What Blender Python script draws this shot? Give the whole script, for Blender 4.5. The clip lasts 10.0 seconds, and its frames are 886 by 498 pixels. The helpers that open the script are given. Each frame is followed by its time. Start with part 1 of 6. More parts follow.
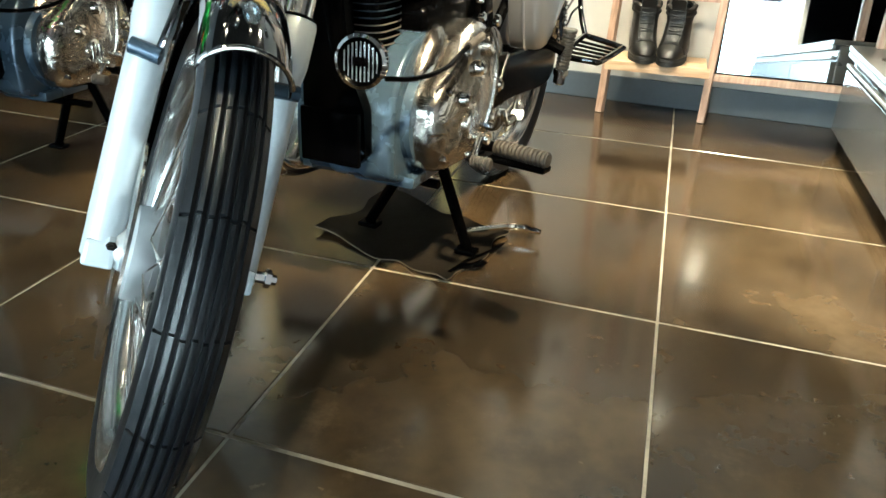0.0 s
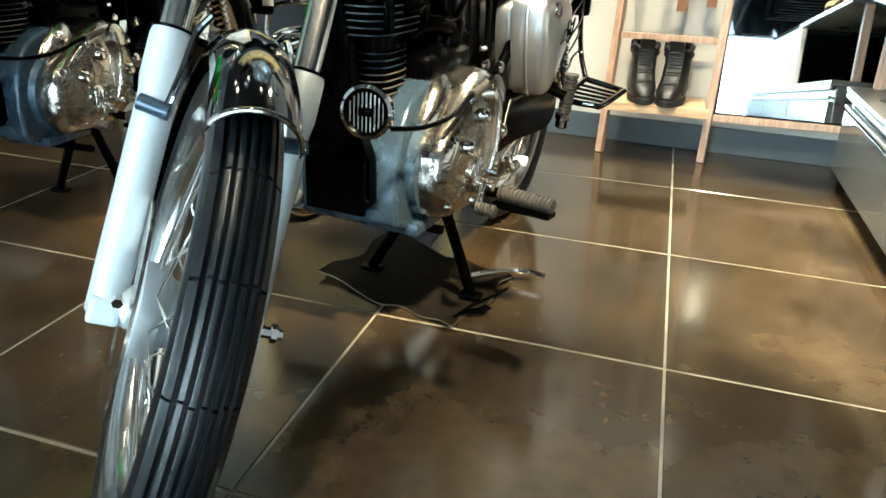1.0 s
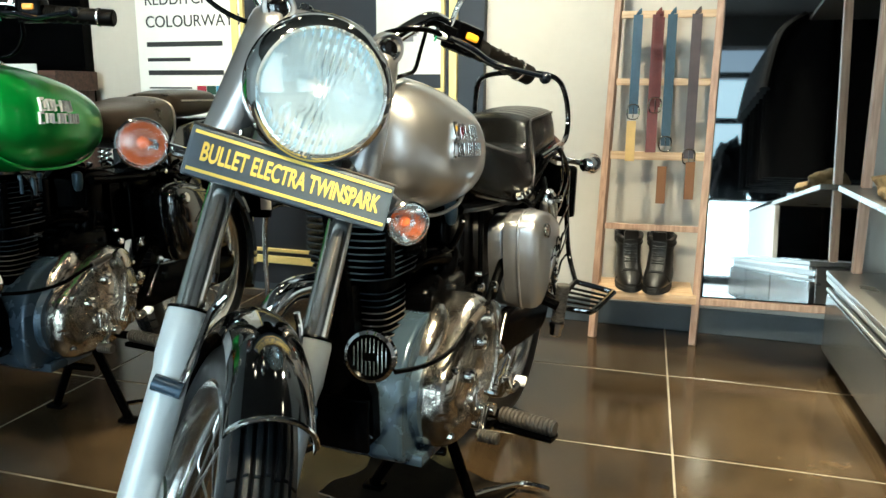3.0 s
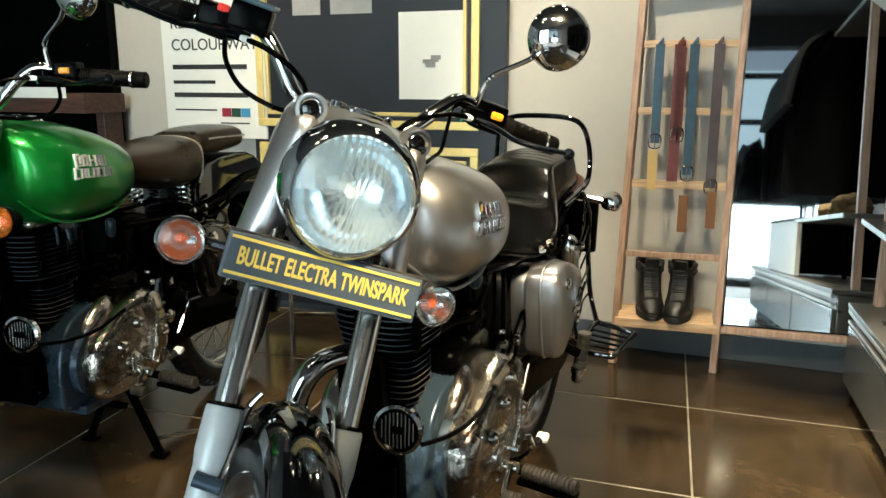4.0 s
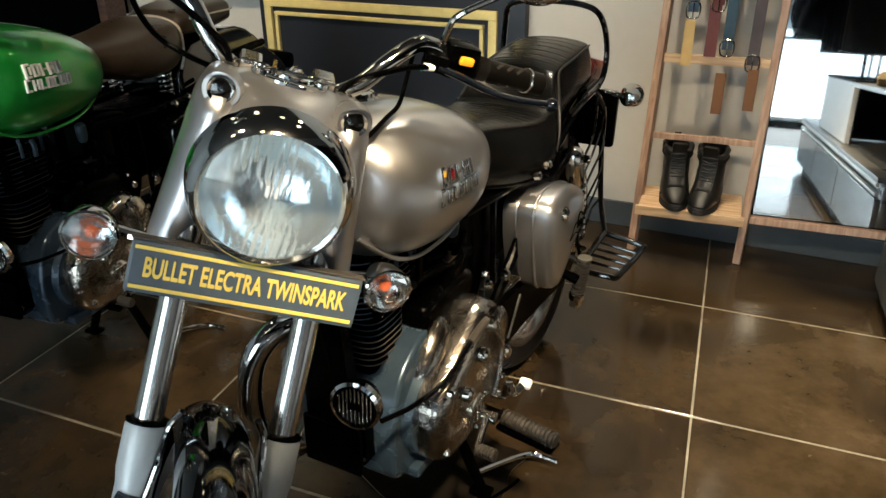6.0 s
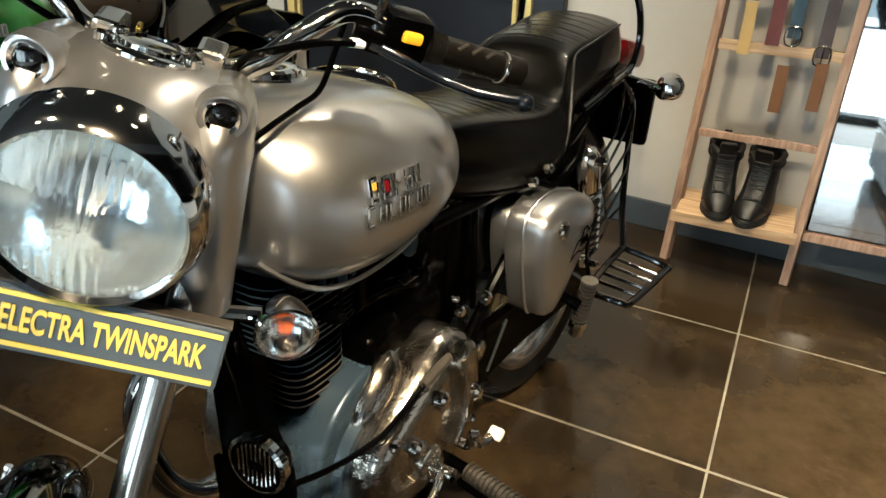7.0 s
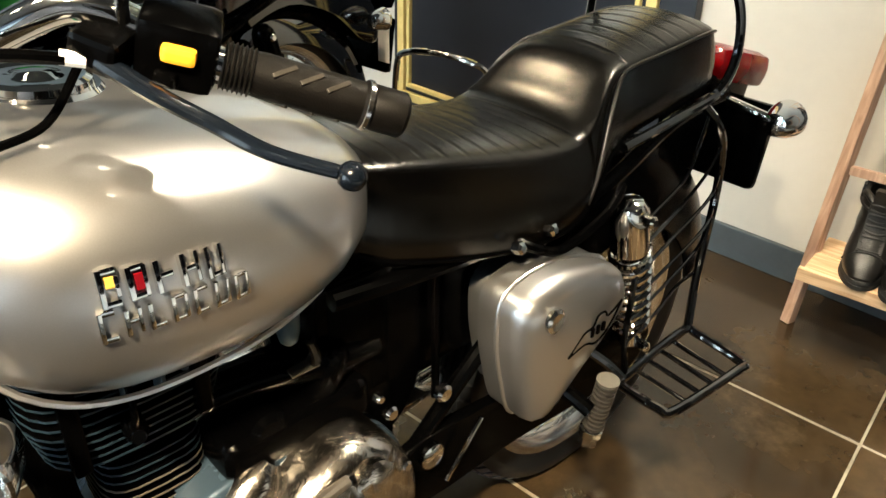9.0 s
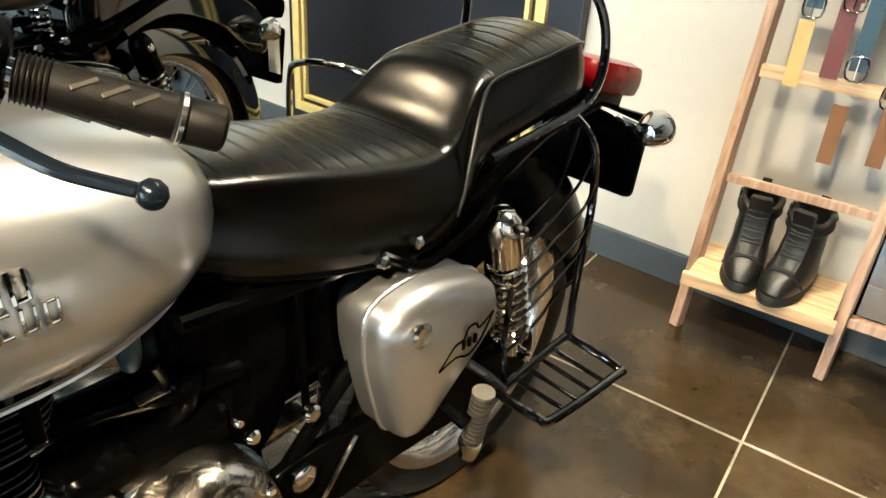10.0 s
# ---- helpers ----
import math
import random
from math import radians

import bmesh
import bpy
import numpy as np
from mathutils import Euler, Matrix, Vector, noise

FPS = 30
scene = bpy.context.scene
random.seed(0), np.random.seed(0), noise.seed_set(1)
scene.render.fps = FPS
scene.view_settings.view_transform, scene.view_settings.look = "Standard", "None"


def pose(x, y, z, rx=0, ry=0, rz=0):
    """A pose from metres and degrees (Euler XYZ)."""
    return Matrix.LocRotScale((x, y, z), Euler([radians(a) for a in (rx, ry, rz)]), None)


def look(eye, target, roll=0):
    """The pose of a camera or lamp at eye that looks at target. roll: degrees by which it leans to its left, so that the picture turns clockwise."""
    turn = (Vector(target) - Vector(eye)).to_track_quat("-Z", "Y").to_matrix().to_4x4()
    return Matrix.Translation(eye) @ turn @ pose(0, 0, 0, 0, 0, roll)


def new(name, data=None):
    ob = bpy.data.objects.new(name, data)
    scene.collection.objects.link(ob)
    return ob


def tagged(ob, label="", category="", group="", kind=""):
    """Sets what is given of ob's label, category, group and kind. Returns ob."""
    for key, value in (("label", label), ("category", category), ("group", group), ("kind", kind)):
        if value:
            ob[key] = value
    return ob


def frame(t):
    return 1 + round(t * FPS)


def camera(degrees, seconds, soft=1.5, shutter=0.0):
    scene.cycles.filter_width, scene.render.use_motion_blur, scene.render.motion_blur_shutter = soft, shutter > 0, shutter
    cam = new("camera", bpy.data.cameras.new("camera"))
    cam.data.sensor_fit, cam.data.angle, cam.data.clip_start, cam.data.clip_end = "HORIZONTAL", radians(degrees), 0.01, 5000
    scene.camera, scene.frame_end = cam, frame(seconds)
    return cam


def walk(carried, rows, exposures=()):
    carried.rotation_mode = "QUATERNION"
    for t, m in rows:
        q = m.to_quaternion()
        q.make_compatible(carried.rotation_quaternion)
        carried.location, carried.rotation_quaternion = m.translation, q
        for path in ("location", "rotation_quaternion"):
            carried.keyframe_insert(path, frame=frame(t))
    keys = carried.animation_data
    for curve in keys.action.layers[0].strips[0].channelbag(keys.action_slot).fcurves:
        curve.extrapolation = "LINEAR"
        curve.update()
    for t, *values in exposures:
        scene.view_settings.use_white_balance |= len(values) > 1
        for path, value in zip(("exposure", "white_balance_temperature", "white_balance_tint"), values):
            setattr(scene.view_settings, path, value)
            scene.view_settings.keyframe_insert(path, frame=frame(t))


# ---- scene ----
cam = camera(60.1, 10.0)
PATH = [
    (0, (-0.068, 0.098, 0.767), (-0.545, 1.839, -0.093), 2.5),
    (0.5, (-0.082, 0.101, 0.765), (-0.568, 1.833, -0.108), 2.8),
    (1, (-0.088, 0.112, 0.788), (-0.571, 1.888, 0.006), 2.3),
    (1.5, (-0.089, 0.123, 0.813), (-0.559, 1.94, 0.124), 1.5),
    (2, (-0.1, 0.125, 0.862), (-0.586, 1.981, 0.295), 1.2),
    (2.5, (-0.112, 0.12, 0.906), (-0.598, 2.002, 0.438), 0.7),
    (2.7, (-0.112, 0.118, 0.92), (-0.605, 2.006, 0.483), 0.6),
    (3.8, (-0.118, 0.114, 1.02), (-0.622, 2.018, 0.672), -0.6),
    (4, (-0.123, 0.111, 1.084), (-0.668, 1.987, 0.657), 0.1),
    (4.1, (-0.122, 0.098, 1.104), (-0.665, 1.977, 0.685), -0.0),
    (4.2, (-0.148, 0.062, 1.129), (-0.675, 1.956, 0.763), 3.3),
    (4.5, (-0.14, 0.089, 1.253), (-0.62, 1.966, 0.755), 2.1),
    (5, (-0.166, 0.069, 1.317), (-0.589, 1.872, 0.562), 0.3),
    (5.2, (-0.176, 0.083, 1.317), (-0.559, 1.854, 0.471), 0.2),
    (6.3, (-0.014, 0.461, 1.25), (-0.725, 2.106, 0.362), -0.7),
    (6.5, (-0.004, 0.507, 1.243), (-0.747, 2.125, 0.331), -0.7),
    (7, (-0.022, 0.676, 1.218), (-0.749, 2.283, 0.276), 1.7),
    (7.5, (-0.047, 0.848, 1.209), (-0.854, 2.355, 0.171), 1.7),
    (8, (0.009, 0.979, 1.198), (-1.048, 2.346, 0.192), 0.9),
    (8.5, (0.039, 1.09, 1.184), (-1.067, 2.385, 0.136), 0.3),
    (9, (0.052, 1.152, 1.179), (-1.025, 2.499, 0.166), 1.9),
    (9.5, (0.069, 1.182, 1.177), (-0.933, 2.6, 0.185), 3.1),
    (10, (0.097, 1.209, 1.177), (-0.823, 2.689, 0.196), 3.9),
]
EXPOSURES = [(0.0, 0.22, 6050, 3), (1.5, 0.14, 5850, 0), (2.5, -0.30, 5950, 1), (4.0, -1.05, 6400, 5), (5.0, -1.47, 6500, 11), (6.5, -1.17, 6450, 10),
             (7.0, -1.07, 6400, 9), (8.0, -0.77, 6450, 10), (8.5, -0.55, 6450, 10), (10.0, -0.02, 6300, 7)]
walk(cam, [(t, look(eye, target, roll)) for t, eye, target, roll in PATH], EXPOSURES)

# ---- light ----
world = bpy.data.worlds.new("world")
scene.world = world
world.use_nodes = True
wn = world.node_tree
sky = wn.nodes.new("ShaderNodeTexSky")
sky.sky_type, sky.sun_disc = "NISHITA", False
sky.sun_elevation, sky.sun_rotation = radians(20), radians(225)
wn.nodes["Background"].inputs["Strength"].default_value = 0.12
wn.links.new(sky.outputs["Color"], wn.nodes["Background"].inputs["Color"])


def lamp(kind, name, place, power, colour, **more):
    data = bpy.data.lights.new(name, kind)
    data.energy, data.color = power, colour
    for key, value in more.items():
        if key == "size":
            data.size = value
        elif key == "size_y":
            data.shape, data.size_y = "RECTANGLE", value
        elif key == "angle":
            data.angle = value
        elif key == "spot":
            data.spot_size = value
        elif key == "blend":
            data.spot_blend = value
        elif key == "soft":
            data.shadow_soft_size = value
    ob = new(name, data)
    ob.matrix_world = place
    return ob


# daylight through the shop front, and warm spots under the ceiling
lamp("SUN", "sun", look((-10, -10, 5), (0, 0, 0)), 5.0, (1.0, 0.95, 0.88), angle=radians(0.6))
lamp("AREA", "daylight", look((-1.85, -3.08, 1.36), (-1.85, 3, 1.36)), 285, (0.74, 0.92, 1.0), size=2.4, size_y=2.5)
lamp("AREA", "low_daylight", look((1.02, -3.08, 0.55), (1.02, 3, 0.55)), 26, (0.76, 0.92, 1.0), size=1.15, size_y=0.9)
WARM = (1.0, 0.855, 0.615)
#        place, aim, watts, cone in degrees
SPOTS = [((-0.14, 2.74, 2.72), (-0.28, 1.9, 0), 400, 58), ((-1.05, 0.35, 2.72), (-0.75, 1.30, 0.7), 150, 58), ((0.45, 0.20, 2.72), (-0.46, 1.40, 0.88), 2300, 22), ((-0.15, 0.18, 2.72), (-0.05, 2.72, 0.0), 460, 33),
         ((-1.45, 2.1, 2.72), (-1.35, 3.25, 1.15), 270, 58), ((0.24, 1.98, 2.72), (0.42, 2.10, 0), 1150, 34), ((-0.6, 2.2, 2.72), (-0.36, 3.25, 0.80), 360, 46),
         ((-1.35, 0.0, 2.72), (-1.55, 1.60, 0.86), 420, 31), ((-2.35, 2.0, 2.72), (-2.30, 3.3, 1.15), 270, 58), ((-2.0, 1.75, 2.72), (-0.45, 2.08, 0.86), 190, 25)]
for place, aim, power, cone in SPOTS:
    lamp("SPOT", "spot_beam", look(place, aim), power, (1.0, 0.79, 0.50) if cone < 33 else WARM, spot=radians(cone), blend=0.7, soft=0.10 if cone < 33 else 0.04)


# ---- materials ----
def mat(name, colour, rough=0.5, metal=0.0, var=0.15, scale=20.0, bump=0.0, bscale=200.0, coat=0.0, rvar=0.08, glass=0.0, emit=0.0, spec=0.5, tint=None):
    """A surface with stains at a large scale, grain at a small one and uneven gloss."""
    m = bpy.data.materials.new(name)
    m.use_nodes = True
    t = m.node_tree
    b = t.nodes["Principled BSDF"]
    co = t.nodes.new("ShaderNodeTexCoord")
    n1 = t.nodes.new("ShaderNodeTexNoise")
    n1.inputs["Scale"].default_value, n1.inputs["Detail"].default_value = scale, 5
    n2 = t.nodes.new("ShaderNodeTexNoise")
    n2.inputs["Scale"].default_value, n2.inputs["Detail"].default_value = scale * 9, 3
    for n in (n1, n2):
        t.links.new(co.outputs["Object"], n.inputs["Vector"])
    add = t.nodes.new("ShaderNodeMath")
    add.operation = "ADD"
    t.links.new(n1.outputs["Fac"], add.inputs[0])
    half = t.nodes.new("ShaderNodeMath")
    half.operation, half.inputs[1].default_value = "MULTIPLY", 0.4
    t.links.new(n2.outputs["Fac"], half.inputs[0])
    t.links.new(half.outputs[0], add.inputs[1])
    ramp = t.nodes.new("ShaderNodeMapRange")
    ramp.inputs["From Min"].default_value, ramp.inputs["From Max"].default_value = 0.4, 1.0
    t.links.new(add.outputs[0], ramp.inputs["Value"])
    mix = t.nodes.new("ShaderNodeMix")
    mix.data_type = "RGBA"
    low = [c * (1 - var) for c in colour]
    high = [min(1, c * (1 + var)) for c in (tint or colour)]
    mix.inputs[6].default_value, mix.inputs[7].default_value = (*low, 1), (*high, 1)
    t.links.new(ramp.outputs["Result"], mix.inputs[0])
    t.links.new(mix.outputs[2], b.inputs["Base Color"])
    rr = t.nodes.new("ShaderNodeMapRange")
    rr.inputs["To Min"].default_value, rr.inputs["To Max"].default_value = max(0.02, rough - rvar), min(1, rough + rvar)
    t.links.new(n1.outputs["Fac"], rr.inputs["Value"])
    t.links.new(rr.outputs["Result"], b.inputs["Roughness"])
    b.inputs["Metallic"].default_value = metal
    b.inputs["Coat Weight"].default_value, b.inputs["Coat Roughness"].default_value = coat, 0.05
    b.inputs["Transmission Weight"].default_value = glass
    b.inputs["Specular IOR Level"].default_value = spec
    if emit:
        b.inputs["Emission Color"].default_value, b.inputs["Emission Strength"].default_value = (*colour, 1), emit
    if bump:
        n3 = t.nodes.new("ShaderNodeTexNoise")
        n3.inputs["Scale"].default_value, n3.inputs["Detail"].default_value = bscale, 4
        t.links.new(co.outputs["Object"], n3.inputs["Vector"])
        bu = t.nodes.new("ShaderNodeBump")
        bu.inputs["Strength"].default_value, bu.inputs["Distance"].default_value = bump, 0.002
        t.links.new(n3.outputs["Fac"], bu.inputs["Height"])
        t.links.new(bu.outputs["Normal"], b.inputs["Normal"])
    return m


def wood(name, dark, light, scale=6.0, axis=2):
    m = mat(name, light, 0.55, var=0.1)
    t = m.node_tree
    b = t.nodes["Principled BSDF"]
    co, mp = t.nodes["Texture Coordinate"], t.nodes.new("ShaderNodeMapping")
    stretch = [14.0, 14.0, 14.0]
    stretch[axis] = 1.0
    mp.inputs["Scale"].default_value = stretch
    no, ra = t.nodes.new("ShaderNodeTexNoise"), t.nodes.new("ShaderNodeValToRGB")
    no.inputs["Scale"].default_value, no.inputs["Detail"].default_value, no.inputs["Distortion"].default_value = scale, 6, 0.6
    ra.color_ramp.elements[0].position, ra.color_ramp.elements[0].color = 0.35, (*dark, 1)
    ra.color_ramp.elements[1].position, ra.color_ramp.elements[1].color = 0.7, (*light, 1)
    t.links.new(co.outputs["Object"], mp.inputs["Vector"])
    t.links.new(mp.outputs["Vector"], no.inputs["Vector"])
    t.links.new(no.outputs["Fac"], ra.inputs["Fac"])
    t.links.new(ra.outputs["Color"], b.inputs["Base Color"])
    return m


CHROME = mat("chrome", (0.82, 0.80, 0.77), 0.07, 1.0, 0.05, 30, rvar=0.03)
FORKCHROME = mat("fork_chrome", (0.80, 0.77, 0.72), 0.17, 1.0, 0.05, 30, rvar=0.05)
WHEELCHROME = mat("wheel_chrome", (0.88, 0.87, 0.85), 0.20, 1.0, 0.05, 30, rvar=0.06)
POLISHED = mat("polished_alloy", (0.78, 0.75, 0.70), 0.16, 1.0, 0.1, 18, bump=0.08, bscale=60, rvar=0.07)
# the blue in this base stands in for cool daylight on the castings
ALLOY = mat("daylit_cast_alloy", (0.040, 0.066, 0.096), 0.27, 0.5, 0.10, 14, bump=0.10, bscale=400, coat=0.3)
FORKPAINT = mat("fork_paint", (0.39, 0.425, 0.445), 0.38, 0.15, 0.05, 15, coat=0.3)
SILVER = mat("silver_paint", (0.50, 0.50, 0.51), 0.325, 0.97, 0.05, 900, coat=1.0, rvar=0.03)
GREEN = mat("green_paint", (0.014, 0.34, 0.045), 0.30, 0.6, 0.1, 10, coat=1.0, rvar=0.03)
BLACK = mat("black_paint", (0.0012, 0.0012, 0.0013), 0.08, 0.0, 0.2, 20, coat=1.0, rvar=0.04)
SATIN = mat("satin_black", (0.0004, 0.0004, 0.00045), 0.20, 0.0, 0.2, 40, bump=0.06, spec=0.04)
RUBBER = mat("rubber", (0.006, 0.007, 0.0085), 0.31, 0.0, 0.25, 40, bump=0.15, bscale=600, spec=0.36)
PEGRUB = mat("worn_rubber", (0.022, 0.018, 0.014), 0.55, 0.0, 0.3, 30, bump=0.3)
VINYL = mat("seat_vinyl", (0.0009, 0.0007, 0.0005), 0.24, 0.0, 0.2, 25, bump=0.05, bscale=1400, rvar=0.03, spec=0.32)
PIPING = mat("piping", (0.008, 0.007, 0.006), 0.35)
LEATHER = mat("brown_leather", (0.042, 0.028, 0.017), 0.30, 0.0, 0.3, 14, bump=0.2, bscale=500)
PEGCAP = mat("peg_cap", (0.075, 0.068, 0.056), 0.55)
# light on the black fins' edges put into colour: cool daylight above, warm below
FINSKYLIT = mat("fin_edge_lit", (0.006, 0.012, 0.019), 0.42, 0.0, spec=0.22)
FINLAMPLIT = mat("barrel_fin_edge_lit", (0.14, 0.12, 0.10), 0.42, 0.6)
CREAM = mat("cream_piping", (0.65, 0.60, 0.52), 0.5)
LENS = mat("lamp_glass", (1, 1, 1), 0.04, glass=1.0, var=0.0, rvar=0.02)
PANE = mat("window_glass", (1, 1, 1), 0.02, glass=1.0, var=0.0, rvar=0.0)
GLOW = mat("lamp_face", WARM, 0.4, emit=40.0)
CLEAR = mat("clear_lens", (0.97, 0.97, 0.97), 0.03, glass=1.0, var=0.0, rvar=0.01, bump=0.25, bscale=260)
AMBER = mat("amber_bulb", (0.70, 0.14, 0.04), 0.25, var=0.2)
AMBERLENS = mat("amber_lens", (0.95, 0.28, 0.02), 0.12, var=0.3, scale=90, glass=0.85, bump=0.3, bscale=240)
RED = mat("red_lens", (0.13, 0.0015, 0.003), 0.12, var=0.15, spec=0.4)
REFLECTOR = mat("reflector", (0.82, 0.92, 0.97), 0.165, 0.92, 0.03, 40, bump=0.35, bscale=60)
ENAMEL = mat("red_enamel", (0.07, 0.001, 0.003), 0.2)
YOLK = mat("yellow_enamel", (0.36, 0.22, 0.04), 0.3, var=0.15)
YELLOW = mat("yellow_print", (0.62, 0.46, 0.09), 0.5, var=0.08)
ORANGE = mat("orange_switch", (0.66, 0.27, 0.015), 0.35, var=0.05)
REDB = mat("red_switch", (0.75, 0.03, 0.02), 0.4, var=0.05)
SLATE = mat("plate_slate", (0.042, 0.060, 0.082), 0.42, var=0.15, scale=40)
WHITEP = mat("white_plastic", (0.78, 0.78, 0.75), 0.45, var=0.06)
LEVER = mat("lever_black", (0.002, 0.003, 0.005), 0.16, 0.0, 0.2, 20, coat=0.05, spec=0.25)
PAPER = mat("paper", (0.80, 0.79, 0.74), 0.75, var=0.04, scale=4)
INK = mat("ink", (0.02, 0.02, 0.02), 0.6)
GREYINK = mat("grey_ink", (0.28, 0.28, 0.28), 0.6)
BRASS = mat("brass_bits", (0.85, 0.62, 0.18), 0.25, 1.0, 0.15, 30)
BLUECAST = mat("blue_grey_cast", (0.045, 0.075, 0.10), 0.35, 0.6, 0.15, 30, bump=0.2)
COVER = mat("wrapped_alloy", (0.55, 0.50, 0.44), 0.17, 1.0, 0.15, 18, bump=1.0, bscale=26, rvar=0.10)
for node in COVER.node_tree.nodes:
    if node.type == "BUMP":
        node.inputs["Distance"].default_value = 0.0032
        node.inputs["Height"].links[0].from_node.inputs["Distortion"].default_value = 0.9
WIREGREEN = mat("green_wire", (0.02, 0.25, 0.12), 0.4)
GRIPM = mat("grip_rubber", (0.0018, 0.0015, 0.0013), 0.46, 0.0, 0.2, 60, bump=0.2, bscale=700, spec=0.07)
GRIPFIN = mat("grip_fin_rubber", (0.014, 0.012, 0.010), 0.45, 0.0, 0.2, 60, spec=0.15)


# ---- mesh helpers ----
def catmull(points, n, closed=False):
    p = [Vector(q) for q in points]
    k, out = len(p), []
    for i in range(k if closed else k - 1):
        a, b, c, d = (p[(i + s) % k] if closed else p[min(max(i + s, 0), k - 1)] for s in (-1, 0, 1, 2))
        for j in range(n):
            t = j / n
            out.append(0.5 * (2 * b + (c - a) * t + (2 * a - 5 * b + 4 * c - d) * t * t + (3 * b - a - 3 * c + d) * t ** 3))
    if not closed:
        out.append(p[-1])
    return out


def loft(bm, rings, cap=True, closed=False):
    rows = [[bm.verts.new(v) for v in ring] for ring in rings]
    n = len(rows[0])
    for a, b in zip(rows, rows[1:] + rows[:1] if closed else rows[1:]):
        for i in range(n):
            bm.faces.new((a[i], a[(i + 1) % n], b[(i + 1) % n], b[i]))
    if cap and not closed:
        bm.faces.new(rows[0][::-1])
        bm.faces.new(rows[-1])
    return bm


def tube(bm, points, r, seg=10, n=6, closed=False, flat=1.0):
    p = catmull(points, n, closed) if n > 1 else [Vector(q) for q in points]
    k = len(p)
    up, rings = None, []
    for i in range(k):
        d = (p[(i + 1) % k] - p[i - 1]) if closed else (p[min(i + 1, k - 1)] - p[max(i - 1, 0)])
        d.normalize()
        if up is None:
            up = d.orthogonal().normalized() if abs(d.z) > 0.9 else Vector((0, 0, 1))
        side = d.cross(up).normalized()
        up = side.cross(d).normalized()
        rad = r(i / (k - 1)) if callable(r) else r
        rings.append([p[i] + rad * (math.cos(a) * side + flat * math.sin(a) * up) for a in (2 * math.pi * s / seg for s in range(seg))])
    return loft(bm, rings, True, closed)


def lathe(bm, profile, origin, axis, seg=32, cap=True):
    """profile: radius and distance along the axis."""
    q = Vector(axis).normalized().to_track_quat("Z", "Y")
    o = Vector(origin)
    rings = [[o + q @ Vector((r * math.cos(a), r * math.sin(a), h)) for a in (2 * math.pi * s / seg for s in range(seg))] for r, h in profile]
    return loft(bm, rings, cap)


def box(bm, centre, size, bevel=0.0, turn=None, seg=2):
    b = bmesh.new()
    bmesh.ops.create_cube(b, size=1.0)
    bmesh.ops.scale(b, vec=size, verts=b.verts)
    if bevel:
        bmesh.ops.bevel(b, geom=b.edges[:], offset=bevel, segments=seg, affect="EDGES", profile=0.6)
    m = Matrix.Translation(centre) @ (turn.to_4x4() if turn else Matrix())
    bmesh.ops.transform(b, matrix=m, verts=b.verts)
    me = bpy.data.meshes.new("tmp")
    b.to_mesh(me)
    b.free()
    bm.from_mesh(me)
    bpy.data.meshes.remove(me)
    return bm


def slab(bm, outline, x0, x1, edge=0.006, crown=0.0, n=5):
    """A closed outline in (y, z), drawn out along x from x0 to x1, with a rounded rim on the x1 side."""
    ring = [Vector((0, *q)) for q in outline]
    if n > 1:
        ring = catmull(ring, n, True)
    c = sum(ring, Vector()) / len(ring)
    mean = sum((v - c).length for v in ring) / len(ring)
    s = 1 if x1 > x0 else -1

    def at(x, inset):
        return [c + (v - c) * (1 - inset / mean) + Vector((x, 0, 0)) for v in ring]
    rings = [at(x0, 0)] + [at(x1 - s * edge * (1 - math.sin(a)), edge * (1 - math.cos(a))) for a in (0, 0.5, 1.0, 1.57)]
    for k in (0.3, 0.6, 0.85):
        if crown:
            rings.append(at(x1 + s * crown * (1 - (1 - k) ** 2), edge + k * (mean - edge)))
    return loft(bm, rings if s > 0 else [r[::-1] for r in rings])


def part(name, bm, material, parent, label="", m=None, smooth=True, sharp=35):
    if m is not None:
        bmesh.ops.transform(bm, matrix=m, verts=bm.verts)
    bmesh.ops.recalc_face_normals(bm, faces=bm.faces)
    me = bpy.data.meshes.new(name)
    if smooth:
        lim = radians(sharp)
        for f in bm.faces:
            f.smooth = True
        for e in bm.edges:
            if len(e.link_faces) == 2 and e.calc_face_angle(0) > lim:
                e.smooth = False
    bm.to_mesh(me)
    bm.free()
    me.materials.append(material)
    ob = new(name, me)
    if parent:
        ob.parent = parent
    if label:
        ob["label"] = label
    return ob


def single(name, bm, material, label, category, group="", kind="", place=None, smooth=True):
    ob = tagged(part(name, bm, material, None, "", None, smooth), label, category, group, kind)
    if place is not None:
        ob.matrix_world = place
    return ob


def thing(name, label, category, place=None, group="", kind=""):
    ob = tagged(new(name), label, category, group, kind)
    ob.empty_display_size = 0.1
    if place is not None:
        ob.matrix_world = place
    return ob


def B():
    return bmesh.new()


